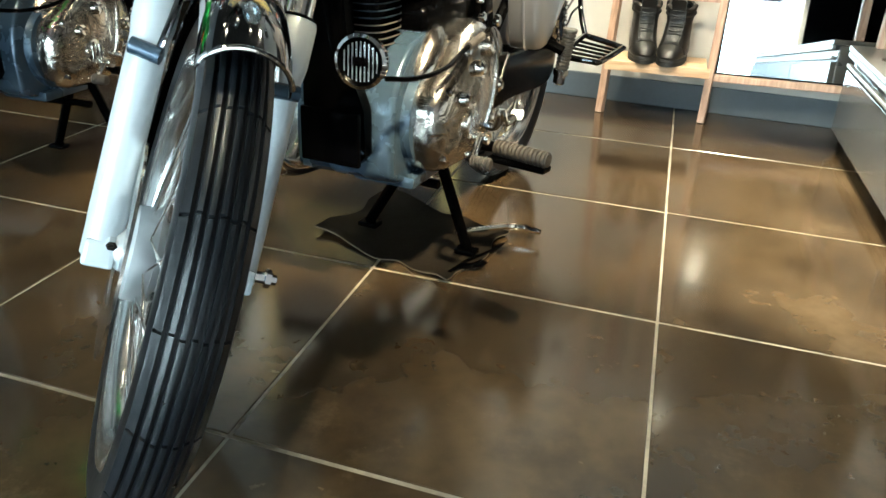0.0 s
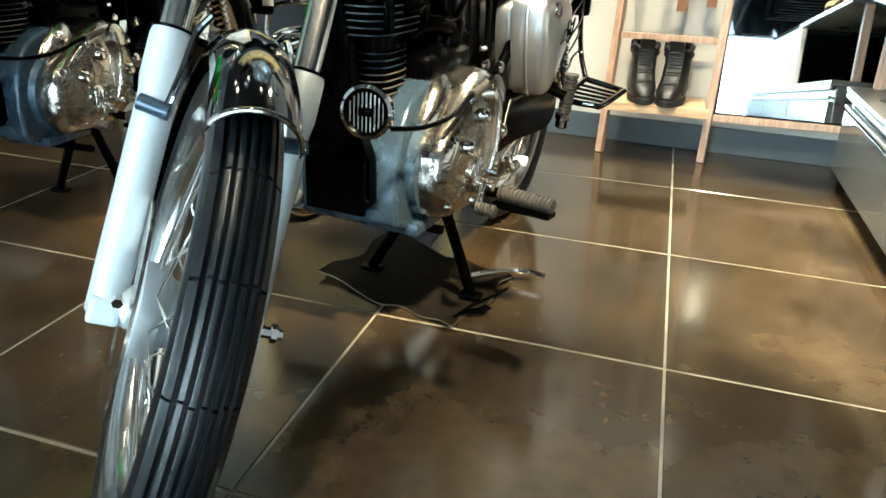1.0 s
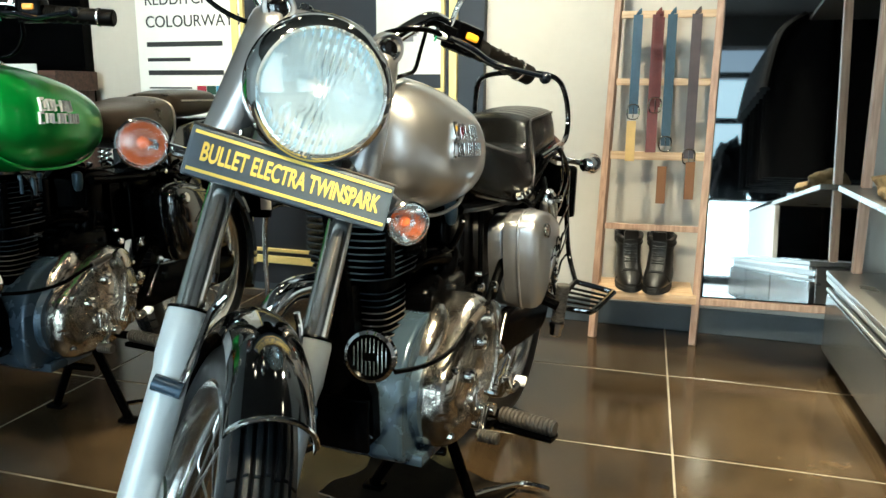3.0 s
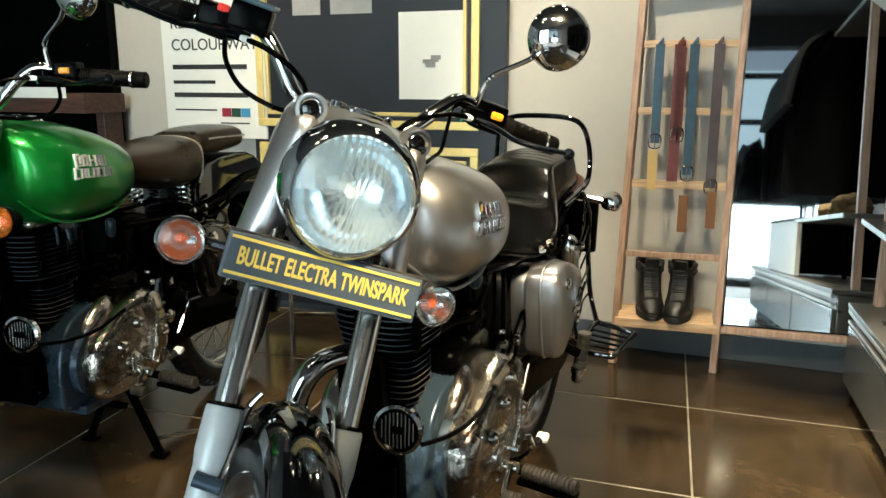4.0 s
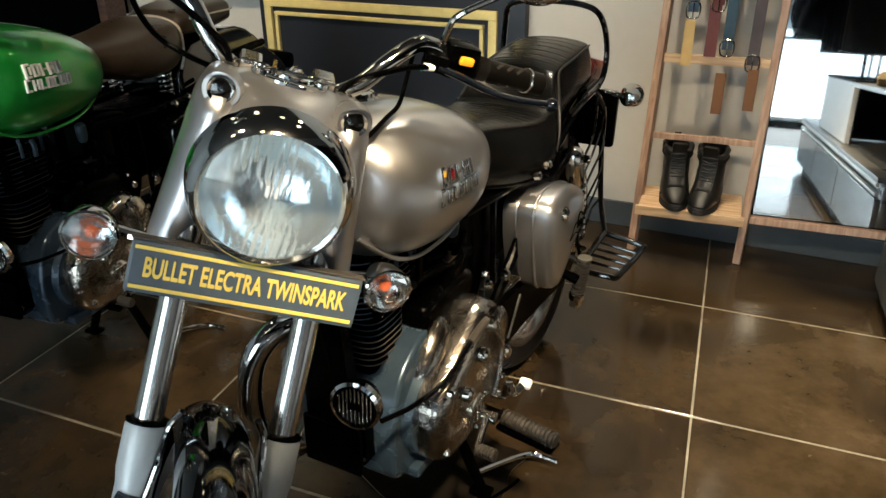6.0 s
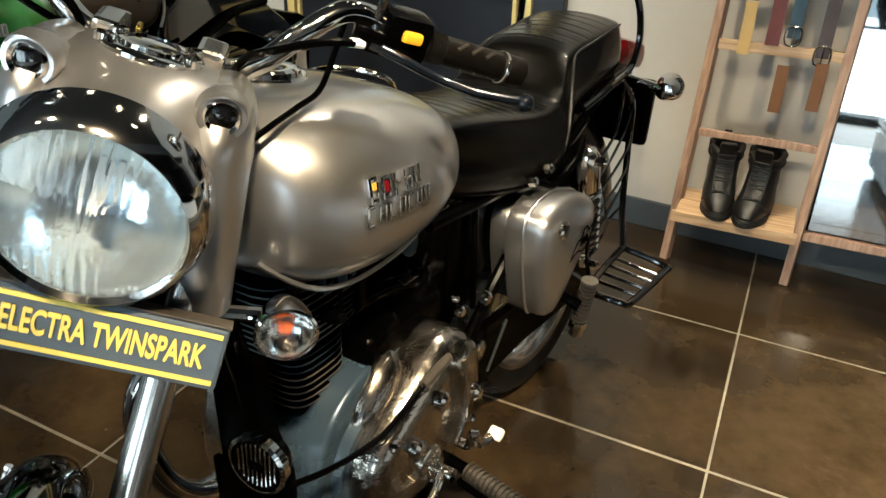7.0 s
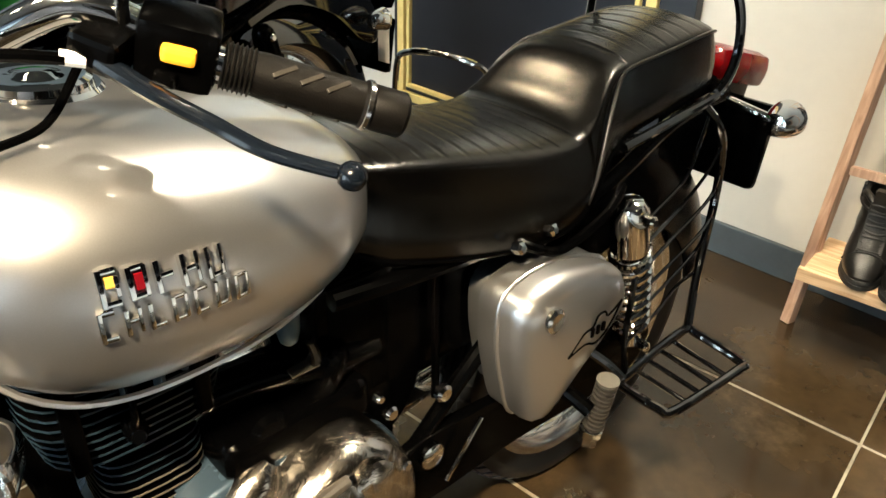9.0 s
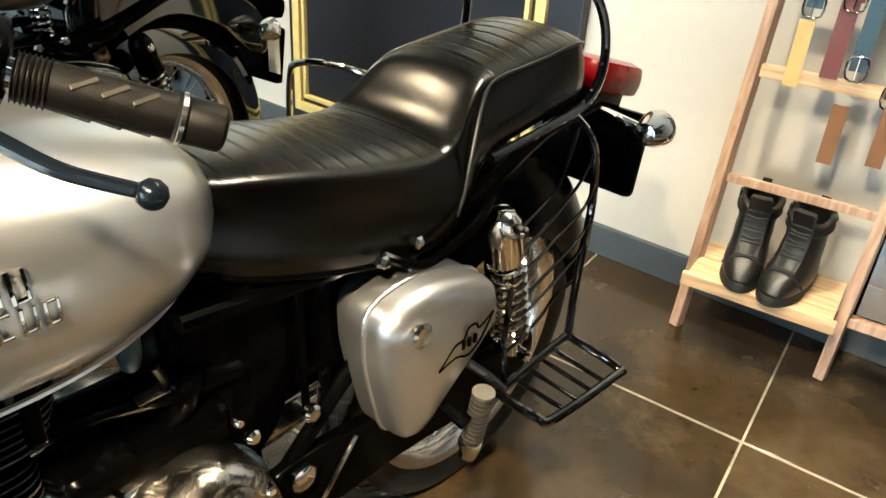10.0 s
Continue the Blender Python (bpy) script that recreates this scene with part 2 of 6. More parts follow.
def words(name, text, size, material, parent, m, depth=0.001, align="CENTER", label="", width=None, bold=0.0):
    cu = bpy.data.curves.new("tmp_text", "FONT")
    cu.body, cu.size, cu.extrude, cu.align_x, cu.align_y, cu.offset = text, size, depth, align, "CENTER", 0.0
    tmp = new("tmp_text", cu)
    me = bpy.data.meshes.new_from_object(tmp.evaluated_get(bpy.context.evaluated_depsgraph_get()))
    bpy.data.objects.remove(tmp)
    bpy.data.curves.remove(cu)
    b = B()
    b.from_mesh(me)
    bpy.data.meshes.remove(me)
    if bold:
        src = bpy.data.meshes.new("tmp_bold")
        b.to_mesh(src)
        for dx, dy in ((-bold, 0), (bold, 0), (0, bold), (0, -bold)):
            k = len(b.verts)
            b.from_mesh(src)
            b.verts.ensure_lookup_table()
            for v in b.verts[k:]:
                v.co += Vector((dx, dy, 0.00003 * (dx > 0) + 0.00006 * (dy > 0)))
        bpy.data.meshes.remove(src)
    if width:
        xs = [v.co.x for v in b.verts]
        k = width / (max(xs) - min(xs))
        for v in b.verts:
            v.co.x *= k
    return part(name, b, material, parent, label, m, smooth=False)


# ---- the shop ----
SKEW = 0.037


def floor_tiles(floor):
    rnd = random.Random(4)
    b = B()
    box(b, (0, 0, -0.008), (0.6065, 0.5945, 0.016), 0.0016, seg=1)
    for v in b.verts:
        v.co.y -= SKEW * v.co.x
    base = part("tile", b, TILE, floor, smooth=False)
    first = True
    for i in range(-7, 4):
        for j in range(-9, 5):
            x, y = 0.612 * i + 0.306, 2.084 + 0.602 * j + 0.301 - SKEW * (0.612 * i + 0.306)
            if not (-4.0 < x < 1.9 and -3.1 < y < 3.5):
                continue
            ob = base if first else base.copy()
            if not first:
                scene.collection.objects.link(ob)
            first = False
            ob.matrix_basis = pose(x, y, rnd.uniform(-0.0004, 0.0004), rnd.uniform(-0.05, 0.05), rnd.uniform(-0.05, 0.05), 0)


def tile_material():
    m = mat("floor_tile", (0.038, 0.0245, 0.0124), 0.14, var=0.5, scale=2.6, bump=0.06, bscale=30, rvar=0.08, spec=0.42)
    t = m.node_tree
    b = t.nodes["Principled BSDF"]
    geo = t.nodes.new("ShaderNodeNewGeometry")
    info = t.nodes.new("ShaderNodeObjectInfo")
    # pale scuffs with a shape of their own
    n = t.nodes.new("ShaderNodeTexNoise")
    n.inputs["Scale"].default_value, n.inputs["Detail"].default_value, n.inputs["Roughness"].default_value = 2.6, 9, 0.72
    t.links.new(geo.outputs["Position"], n.inputs["Vector"])
    r = t.nodes.new("ShaderNodeMapRange")
    r.inputs["From Min"].default_value, r.inputs["From Max"].default_value = 0.575, 0.75
    r.inputs["To Max"].default_value = 0.55
    t.links.new(n.outputs["Fac"], r.inputs["Value"])
    # dusty wear towards the cabinet, with some of the floor's sheen painted in
    sep = t.nodes.new("ShaderNodeSeparateXYZ")
    t.links.new(geo.outputs["Position"], sep.inputs["Vector"])
    dust_and_sheen = t.nodes.new("ShaderNodeMapRange")
    dust_and_sheen.interpolation_type = "SMOOTHSTEP"
    dust_and_sheen.inputs["From Min"].default_value, dust_and_sheen.inputs["From Max"].default_value = -0.15, 0.50
    dust_and_sheen.inputs["To Min"].default_value, dust_and_sheen.inputs["To Max"].default_value = 0.0, 0.42
    t.links.new(sep.outputs["X"], dust_and_sheen.inputs["Value"])
    n4 = t.nodes.new("ShaderNodeTexNoise")
    n4.inputs["Scale"].default_value, n4.inputs["Detail"].default_value, n4.inputs["Roughness"].default_value = 3.4, 8, 0.68
    t.links.new(geo.outputs["Position"], n4.inputs["Vector"])
    r4 = t.nodes.new("ShaderNodeMapRange")
    r4.inputs["From Min"].default_value, r4.inputs["From Max"].default_value = 0.42, 0.68
    t.links.new(n4.outputs["Fac"], r4.inputs["Value"])
    worn = t.nodes.new("ShaderNodeMath")
    worn.operation = "MULTIPLY"
    t.links.new(dust_and_sheen.outputs["Result"], worn.inputs[0])
    t.links.new(r4.outputs["Result"], worn.inputs[1])
    both = t.nodes.new("ShaderNodeMath")
    both.operation = "MAXIMUM"
    t.links.new(worn.outputs[0], both.inputs[0])
    t.links.new(r.outputs["Result"], both.inputs[1])
    # small pale specks of grit and chips
    n5 = t.nodes.new("ShaderNodeTexNoise")
    n5.inputs["Scale"].default_value, n5.inputs["Detail"].default_value, n5.inputs["Roughness"].default_value = 24, 4, 0.6
    t.links.new(geo.outputs["Position"], n5.inputs["Vector"])
    r5 = t.nodes.new("ShaderNodeMapRange")
    r5.inputs["From Min"].default_value, r5.inputs["From Max"].default_value = 0.69, 0.76
    r5.inputs["To Max"].default_value = 0.75
    t.links.new(n5.outputs["Fac"], r5.inputs["Value"])
    specks = t.nodes.new("ShaderNodeMath")
    specks.operation = "MAXIMUM"
    t.links.new(both.outputs[0], specks.inputs[0])
    t.links.new(r5.outputs["Result"], specks.inputs[1])
    old = b.inputs["Base Color"].links[0].from_socket
    mix = t.nodes.new("ShaderNodeMix")
    mix.data_type = "RGBA"
    mix.inputs[7].default_value = (0.135, 0.096, 0.056, 1)
    t.links.new(specks.outputs[0], mix.inputs[0])
    t.links.new(old, mix.inputs[6])
    # dark trodden stains
    n2 = t.nodes.new("ShaderNodeTexNoise")
    n2.inputs["Scale"].default_value, n2.inputs["Detail"].default_value, n2.inputs["Roughness"].default_value = 1.9, 7, 0.6
    t.links.new(geo.outputs["Position"], n2.inputs["Vector"])
    r2 = t.nodes.new("ShaderNodeMapRange")
    r2.inputs["From Min"].default_value, r2.inputs["From Max"].default_value = 0.47, 0.64
    r2.inputs["To Max"].default_value = 0.85
    t.links.new(n2.outputs["Fac"], r2.inputs["Value"])
    mix2 = t.nodes.new("ShaderNodeMix")
    mix2.data_type = "RGBA"
    mix2.inputs[7].default_value = (0.011, 0.008, 0.0055, 1)
    t.links.new(r2.outputs["Result"], mix2.inputs[0])
    t.links.new(mix.outputs[2], mix2.inputs[6])
    mix = mix2
    hsv = t.nodes.new("ShaderNodeHueSaturation")
    v = t.nodes.new("ShaderNodeMapRange")
    v.inputs["To Min"].default_value, v.inputs["To Max"].default_value = 0.85, 1.15
    t.links.new(info.outputs["Random"], v.inputs["Value"])
    t.links.new(v.outputs["Result"], hsv.inputs["Value"])
    t.links.new(mix.outputs[2], hsv.inputs["Color"])
    t.links.new(hsv.outputs["Color"], b.inputs["Base Color"])
    rough = b.inputs["Roughness"].links[0].from_socket
    add = t.nodes.new("ShaderNodeMath")
    add.operation = "MULTIPLY_ADD"
    add.inputs[1].default_value = 0.35
    t.links.new(r.outputs["Result"], add.inputs[0])
    t.links.new(rough, add.inputs[2])
    t.links.new(add.outputs[0], b.inputs["Roughness"])
    return m


TILE = tile_material()
GROUT = mat("grout", (0.21, 0.185, 0.14), 0.9, var=0.55, scale=9, bump=0.3)
WALLP = mat("wall_paint", (0.50, 0.465, 0.41), 0.75, var=0.06, scale=3, bump=0.06, bscale=300)
GREYWALL = mat("grey_wall", (0.33, 0.36, 0.37), 0.7, var=0.06, scale=3, bump=0.06, bscale=300)
DARKWALL = mat("charcoal_wall", (0.045, 0.046, 0.05), 0.7, var=0.08, scale=3, bump=0.06, bscale=300)
SKIRT = mat("skirting_paint", (0.055, 0.065, 0.072), 0.45, var=0.15, scale=12)
CEILP = mat("ceiling_paint", (0.03, 0.03, 0.03), 0.8, var=0.1, scale=2)
NAVY = mat("navy_board", (0.009, 0.010, 0.015), 0.45, var=0.15, scale=6)
GOLD = mat("gold_moulding", (0.80, 0.62, 0.24), 0.40, 0.30, 0.12, 20)
MIRROR = mat("mirror_silver", (0.88, 0.90, 0.90), 0.02, 1.0, 0.0, rvar=0.01)
PINE = wood("pine", (0.36, 0.215, 0.15), (0.56, 0.38, 0.27))
PINEX = wood("pine_plank", (0.50, 0.31, 0.17), (0.74, 0.54, 0.34), axis=0)
CABG = mat("cabinet_grey", (0.17, 0.165, 0.152), 0.30, 0.4, 0.10, 9, bump=0.05)
DRAWER = mat("drawer_lacquer", (0.17, 0.17, 0.162), 0.18, 0.4, 0.08, 9, bump=0.03, rvar=0.04)
CABE = mat("cabinet_edge", (0.55, 0.55, 0.53), 0.35, 0.5, 0.08, 14)
DARKWOOD = wood("dark_wood", (0.035, 0.014, 0.009), (0.10, 0.045, 0.028), axis=0)

floor = tagged(part("floor", box(B(), (-1.05, 0.3, -0.0215), (6.1, 6.6, 0.04)), GROUT, None, smooth=False), "brown stone tile floor with pale joints, polished", "floor", kind="structure")
ENTRY = mat("entrance_stone", (0.62, 0.60, 0.56), 0.5, var=0.12, scale=5, bump=0.1, bscale=80)
single("floor_entrance", box(B(), (-1.05, -1.935, -0.010), (5.9, 1.815, 0.022), 0.002), ENTRY, "pale sunlit stone floor inside the shop window", "floor", kind="structure", smooth=False)
WY, WT = 3.24, -4.5
WALL = pose(0, WY, 0, 0, 0, WT)
wall = part("wall_back", box(B(), (-1.2, 0.08, 1.5), (6.6, 0.16, 3.0)), WALLP, None, smooth=False)
wall.matrix_world = WALL
tagged(wall, "cream painted shop wall", "wall", kind="structure")
b = B()
box(b, (-1.2, -0.008, 0.05), (6.6, 0.016, 0.1), 0.003)
sk = tagged(part("baseboard", b, SKIRT, None, smooth=False), "dark grey skirting along the wall", "skirting", kind="structure")
sk.matrix_world = WALL
single("wall_left", box(B(), (-4.1, 0.3, 1.5), (0.16, 6.8, 3.0)), GREYWALL, "grey painted side wall", "wall", kind="structure", smooth=False)
single("wall_right", box(B(), (1.75, 0.3, 1.5), (0.16, 6.8, 3.0)), DARKWALL, "charcoal painted side wall", "wall", kind="structure", smooth=False)
single("ceiling", box(B(), (-1.1, 0.3, 3.03), (6.6, 7.0, 0.12)), CEILP, "dark painted ceiling", "ceiling", kind="structure", smooth=False)
# shop front: piers, head and low sill round one wide opening
b = B()
box(b, (-3.6, -2.95, 1.5), (1.0, 0.2, 3.0))
box(b, (-0.715, -2.95, 2.82), (4.77, 0.2, 0.36))
single("wall_front", b, DARKWALL, "charcoal shop front wall with a wide glazed opening", "wall", kind="structure", smooth=False)
window = tagged(part("window_1", box(B(), (-0.715, -2.95, 0.04), (4.77, 0.12, 0.08), 0.004), SATIN, None, smooth=False), "wide shop window in a black frame", "window", kind="structure")
for x in (-3.05, -1.5, 0.05, 1.63):
    part("mullion", box(B(), (x, -2.95, 1.36), (0.06, 0.08, 2.56), 0.004), SATIN, window, smooth=False)
for z in (2.34, 1.83):
    part("transom", box(B(), (-0.715, -2.95, z), (4.6, 0.06, 0.06), 0.004), SATIN, window, smooth=False)
for x0, x1 in ((-3.02, -1.53), (-1.47, 0.02), (0.08, 1.60)):
    g = part("pane", box(B(), ((x0 + x1) / 2, -2.95, 1.36), (x1 - x0, 0.008, 2.54)), PANE, window, smooth=False)
    g.visible_shadow = False
PAVE = mat("pavement_stone", (0.42, 0.41, 0.39), 0.8, var=0.15, scale=3, bump=0.2, bscale=60)
single("ground", box(B(), (0, -23.1, -0.06), (90, 40, 0.08)), PAVE, "sunlit pale pavement before the shop", "ground", kind="structure", smooth=False)
# added panel whose own glow stands in for daylight on the street
STREETGLOW = mat("far_street_glow", (0.62, 0.82, 0.92), 0.9, var=0.12, scale=0.15, emit=1.3)
single("backdrop", box(B(), (0, -30, 3.5), (90, 0.2, 9)), STREETGLOW, "pale glowing panel standing in for the bright street", "backdrop", kind="structure", smooth=False)

# wall board with gold mouldings
WU = lambda u, v, z: (u, -v, z)
board = thing("panelled_board", "dark navy panelled board with gold mouldings and pinned papers", "wall board", WALL)
part("panel", box(B(), WU(-1.38, 0.022, 1.22), (1.22, 0.04, 2.36), 0.004), NAVY, board, smooth=False)
for u0, u1, z0, z1, wd in ((-1.94, -0.90, 0.90, 2.05, 0.035), (-1.90, -0.945, 0.945, 2.0, 0.016), (-1.94, -0.90, 0.16, 0.79, 0.035), (-1.90, -0.945, 0.205, 0.745, 0.016)):
    for cu, cz, su, sz in (((u0 + u1) / 2, z0, u1 - u0 + wd, wd), ((u0 + u1) / 2, z1, u1 - u0 + wd, wd), (u0, (z0 + z1) / 2, wd, z1 - z0 - wd), (u1, (z0 + z1) / 2, wd, z1 - z0 - wd)):
        part("moulding", box(B(), WU(cu, 0.048, cz), (su, 0.02, sz), 0.004), GOLD, board, smooth=False)
for u, z, su, sz in ((-1.10, 1.19, 0.29, 0.36), (-1.08, 1.60, 0.27, 0.36), (-1.47, 1.50, 0.20, 0.26), (-1.69, 1.48, 0.14, 0.22)):
    sheet = part("paper_sheet", box(B(), WU(u, 0.044, z), (su, 0.003, sz)), PAPER if u > -1.3 else GREYINK, board, "white paper sheet with a small drawing", smooth=False)
    b = B()
    for k in range(6):
        box(b, WU(u + random.uniform(-0.03, 0.03), 0.047, z - sz * 0.1 + random.uniform(-0.03, 0.03)), (random.uniform(0.02, 0.05), 0.002, random.uniform(0.006, 0.02)))
    part("drawing", b, GREYINK, sheet, smooth=False)

# poster
poster = thing("poster", "white poster board with black headline and colour swatches", "poster", WALL)
PU, PZ = -2.21, 1.24
part("sheet", box(B(), WU(PU + 0.01, 0.025, PZ), (0.57, 0.05, 0.84), 0.002), PAPER, poster, smooth=False)
for k, (line, size) in enumerate((("NEW", 0.075), ("REDDITCH", 0.075), ("COLOURWAYS", 0.075))):
    words("headline", line, size, INK, poster, Matrix.Translation(WU(PU - 0.22, 0.052, PZ + 0.21 - 0.10 * k)) @ pose(0, 0, 0, 90), align="LEFT")
for z, h, w0, w1 in ((-0.09, 0.022, -0.22, 0.2), (-0.16, 0.016, -0.22, 0.02), (-0.22, 0.022, -0.22, 0.2), (-0.29, 0.007, -0.22, 0.02), (-0.35, 0.006, 0.04, 0.2)):
    part("text_bar", box(B(), WU(PU + (w0 + w1) / 2, 0.051, PZ + z), (w1 - w0, 0.002, h)), INK, poster, smooth=False)
for k, colour in enumerate(((0.30, 0.01, 0.03), (0.012, 0.05, 0.03), (0.05, 0.25, 0.45))):
    part("swatch", box(B(), WU(PU + 0.075 + 0.053 * k, 0.051, PZ - 0.30), (0.05, 0.002, 0.04)), mat("swatch_colour", colour, 0.6), poster, smooth=False)

# leaning ladder rack
ladder = thing("ladder_rack", "leaning pine ladder rack with crossbars and one low shelf", "rack")


def rail_at(z, left):
    k = z / 1.9
    return Vector(((-0.277 + 0.055 * k) if left else (0.098 + 0.035 * k), 3.05 + 0.17 * k, z))


for left in (True, False):
    lo, hi = rail_at(0.0, left), rail_at(1.9, left)
    d = (hi - lo)
    turn = d.to_track_quat("Z", "Y").to_matrix()
    part("side_rail", box(B(), (lo + hi) / 2, (0.026, 0.032, d.length), 0.003, turn), PINE, ladder, smooth=False)
for z, h in ((1.222, 0.026), (0.978, 0.026), (0.706, 0.03), (1.45, 0.026), (1.7, 0.026)):
    a, c = rail_at(z, True), rail_at(z, False)
    part("crossbar", box(B(), (a + c) / 2, (c.x - a.x - 0.026, 0.018, h), 0.002), PINEX, ladder, smooth=False)
a, c = rail_at(0.43, True), rail_at(0.43, False)
part("crossbar", box(B(), (a + c) / 2 + Vector((0, 0.006, 0.006)), (c.x - a.x - 0.026, 0.014, 0.022), 0.002), PINE, ladder, smooth=False)
for k in range(2):
    part("shelf_board", box(B(), (-0.09, 3.015 + 0.106 * k, 0.205), (0.345, 0.102, 0.018), 0.002), PINEX, ladder, smooth=False)
part("shelf_lip", box(B(), (-0.09, 2.956, 0.200), (0.365, 0.014, 0.034), 0.002), PINEX, ladder, "pale pine front lip", smooth=False)

# leaning mirror
ML = pose(0.0, 3.075, 0.165, -5.5)
mirror = thing("wall_mirror", "tall mirror on a slim pine rail leaning against the wall", "mirror", ML)
part("glass", box(B(), (0.385, 0.012, 0.87), (0.52, 0.008, 1.70)), MIRROR, mirror, "silvered glass", smooth=False)
part("backing", box(B(), (0.385, 0.024, 0.87), (0.54, 0.012, 1.72)), SATIN, mirror, smooth=False)
part("base_rail", box(B(), (0.37, 0.008, 0.0), (0.53, 0.04, 0.026), 0.003), PINE, mirror, smooth=False)
for x in (0.60,):
    part("foot", box(B(), (x, 0.02, -0.09), (0.03, 0.03, 0.155), 0.002, Matrix.Rotation(radians(5.5), 3, "X")), SATIN, mirror, smooth=False)

# low display cabinet
cabinet = thing("display_cabinet", "low grey metal drawer cabinet with pale drawer edges", "cabinet")
part("body", box(B(), (0.86, 1.585, 0.182), (0.64, 2.73, 0.275), 0.004), CABG, cabinet, smooth=False)
part("plinth", box(B(), (0.88, 1.57, 0.022), (0.62, 2.68, 0.044)), SATIN, cabinet, smooth=False)
part("worktop", box(B(), (0.85, 1.585, 0.330), (0.67, 2.75, 0.018), 0.003), CABG, cabinet, smooth=False)
for k, (y0, y1) in enumerate(((0.23, 1.12), (1.13, 2.02), (2.03, 2.95))):
    dr = part("drawer_front", box(B(), (0.532, (y0 + y1) / 2, 0.158), (0.022, y1 - y0 - 0.008, 0.205), 0.003), DRAWER, cabinet, smooth=False)
    part("drawer_pull", box(B(), (0.524, (y0 + y1) / 2, 0.276), (0.014, y1 - y0 - 0.012, 0.012), 0.003), CABE, dr, "pale metal pull rail", smooth=False)
    part("top_edge", box(B(), (0.521, (y0 + y1) / 2, 0.312), (0.012, y1 - y0 - 0.004, 0.016), 0.003), CABE, cabinet, smooth=False)

KHAKI = mat("khaki_cotton", (0.22, 0.15, 0.07), 0.9, var=0.3, scale=40, bump=0.5, bscale=300)
CLOTH = mat("black_cotton", (0.003, 0.0034, 0.0045), 0.9, var=0.3, scale=30, bump=0.4, bscale=400, spec=0.04)
GOLDPRINT = mat("gold_print", (0.55, 0.38, 0.12), 0.5, 0.3)
WBOX = mat("white_board", (0.82, 0.83, 0.84), 0.45, var=0.05)
# shelf rack on the cabinet
rack = thing("shelf_rack", "pine framed shelf rack standing on the cabinet", "rack")
for x, y in ((0.602, 2.93), (1.12, 2.93), (1.12, 1.95)):
    part("post", box(B(), (x, y, 1.14), (0.03, 0.03, 1.60), 0.003), PINE, rack, smooth=False)
part("shelf", box(B(), (0.835, 2.44, 0.622), (0.61, 1.09, 0.02), 0.003), CABG, rack, "grey board shelf", smooth=False)
part("shelf", box(B(), (0.90, 2.46, 1.56), (0.50, 1.06, 0.02), 0.003), DARKWALL, rack, "charcoal board shelf", smooth=False)


def crumple(name, place, size, material, seed, label, category):
    b = B()
    bmesh.ops.create_icosphere(b, subdivisions=4, radius=1.0)
    for v in b.verts:
        n = noise.noise(v.co * 1.7 + Vector((seed, 0, 0))) * 0.35 + noise.noise(v.co * 5 + Vector((0, seed, 0))) * 0.12
        v.co *= 1 + n
        v.co.z = max(v.co.z, -0.55)
        v.co = Vector((v.co.x * size[0], v.co.y * size[1], (v.co.z + 0.55) * size[2]))
    return single(name, b, material, label, category, place=place)


crumple("cotton_cap", pose(0.63, 2.60, 0.632), (0.09, 0.11, 0.06), KHAKI, 3, "khaki cotton cap lying on the rack shelf", "cap")
crumple("folded_scarf", pose(0.64, 2.36, 0.632), (0.08, 0.12, 0.045), KHAKI, 7, "khaki cotton scarf bundled on the rack shelf", "scarf")

# clothes over the cabinet
crate = thing("display_box", "white board display box with a dark open end on the cabinet", "box")
part("side_board", box(B(), (0.560, 1.36, 0.485), (0.024, 1.02, 0.286), 0.003), WBOX, crate, "white front board", smooth=False)
part("side_board", box(B(), (1.150, 1.36, 0.485), (0.024, 1.02, 0.286), 0.003), WBOX, crate, smooth=False)
part("top_board", box(B(), (0.855, 1.36, 0.636), (0.62, 1.03, 0.014), 0.003), CLOTH, crate, smooth=False)
part("back_panel", box(B(), (0.855, 1.55, 0.485), (0.56, 0.012, 0.284)), CLOTH, crate, "dark navy panel", smooth=False)
railing = thing("clothes_rail", "black steel clothes rail over the cabinet", "clothes rail")
part("bar", tube(B(), [(0.78, 0.5, 1.72), (0.78, 1.88, 1.72)], 0.012, 10, 1), SATIN, railing)
for y in (0.5, 1.885):
    part("upright", tube(B(), [(0.78, y, 0.340), (0.78, y, 1.72)], 0.012, 10, 1), SATIN, railing)


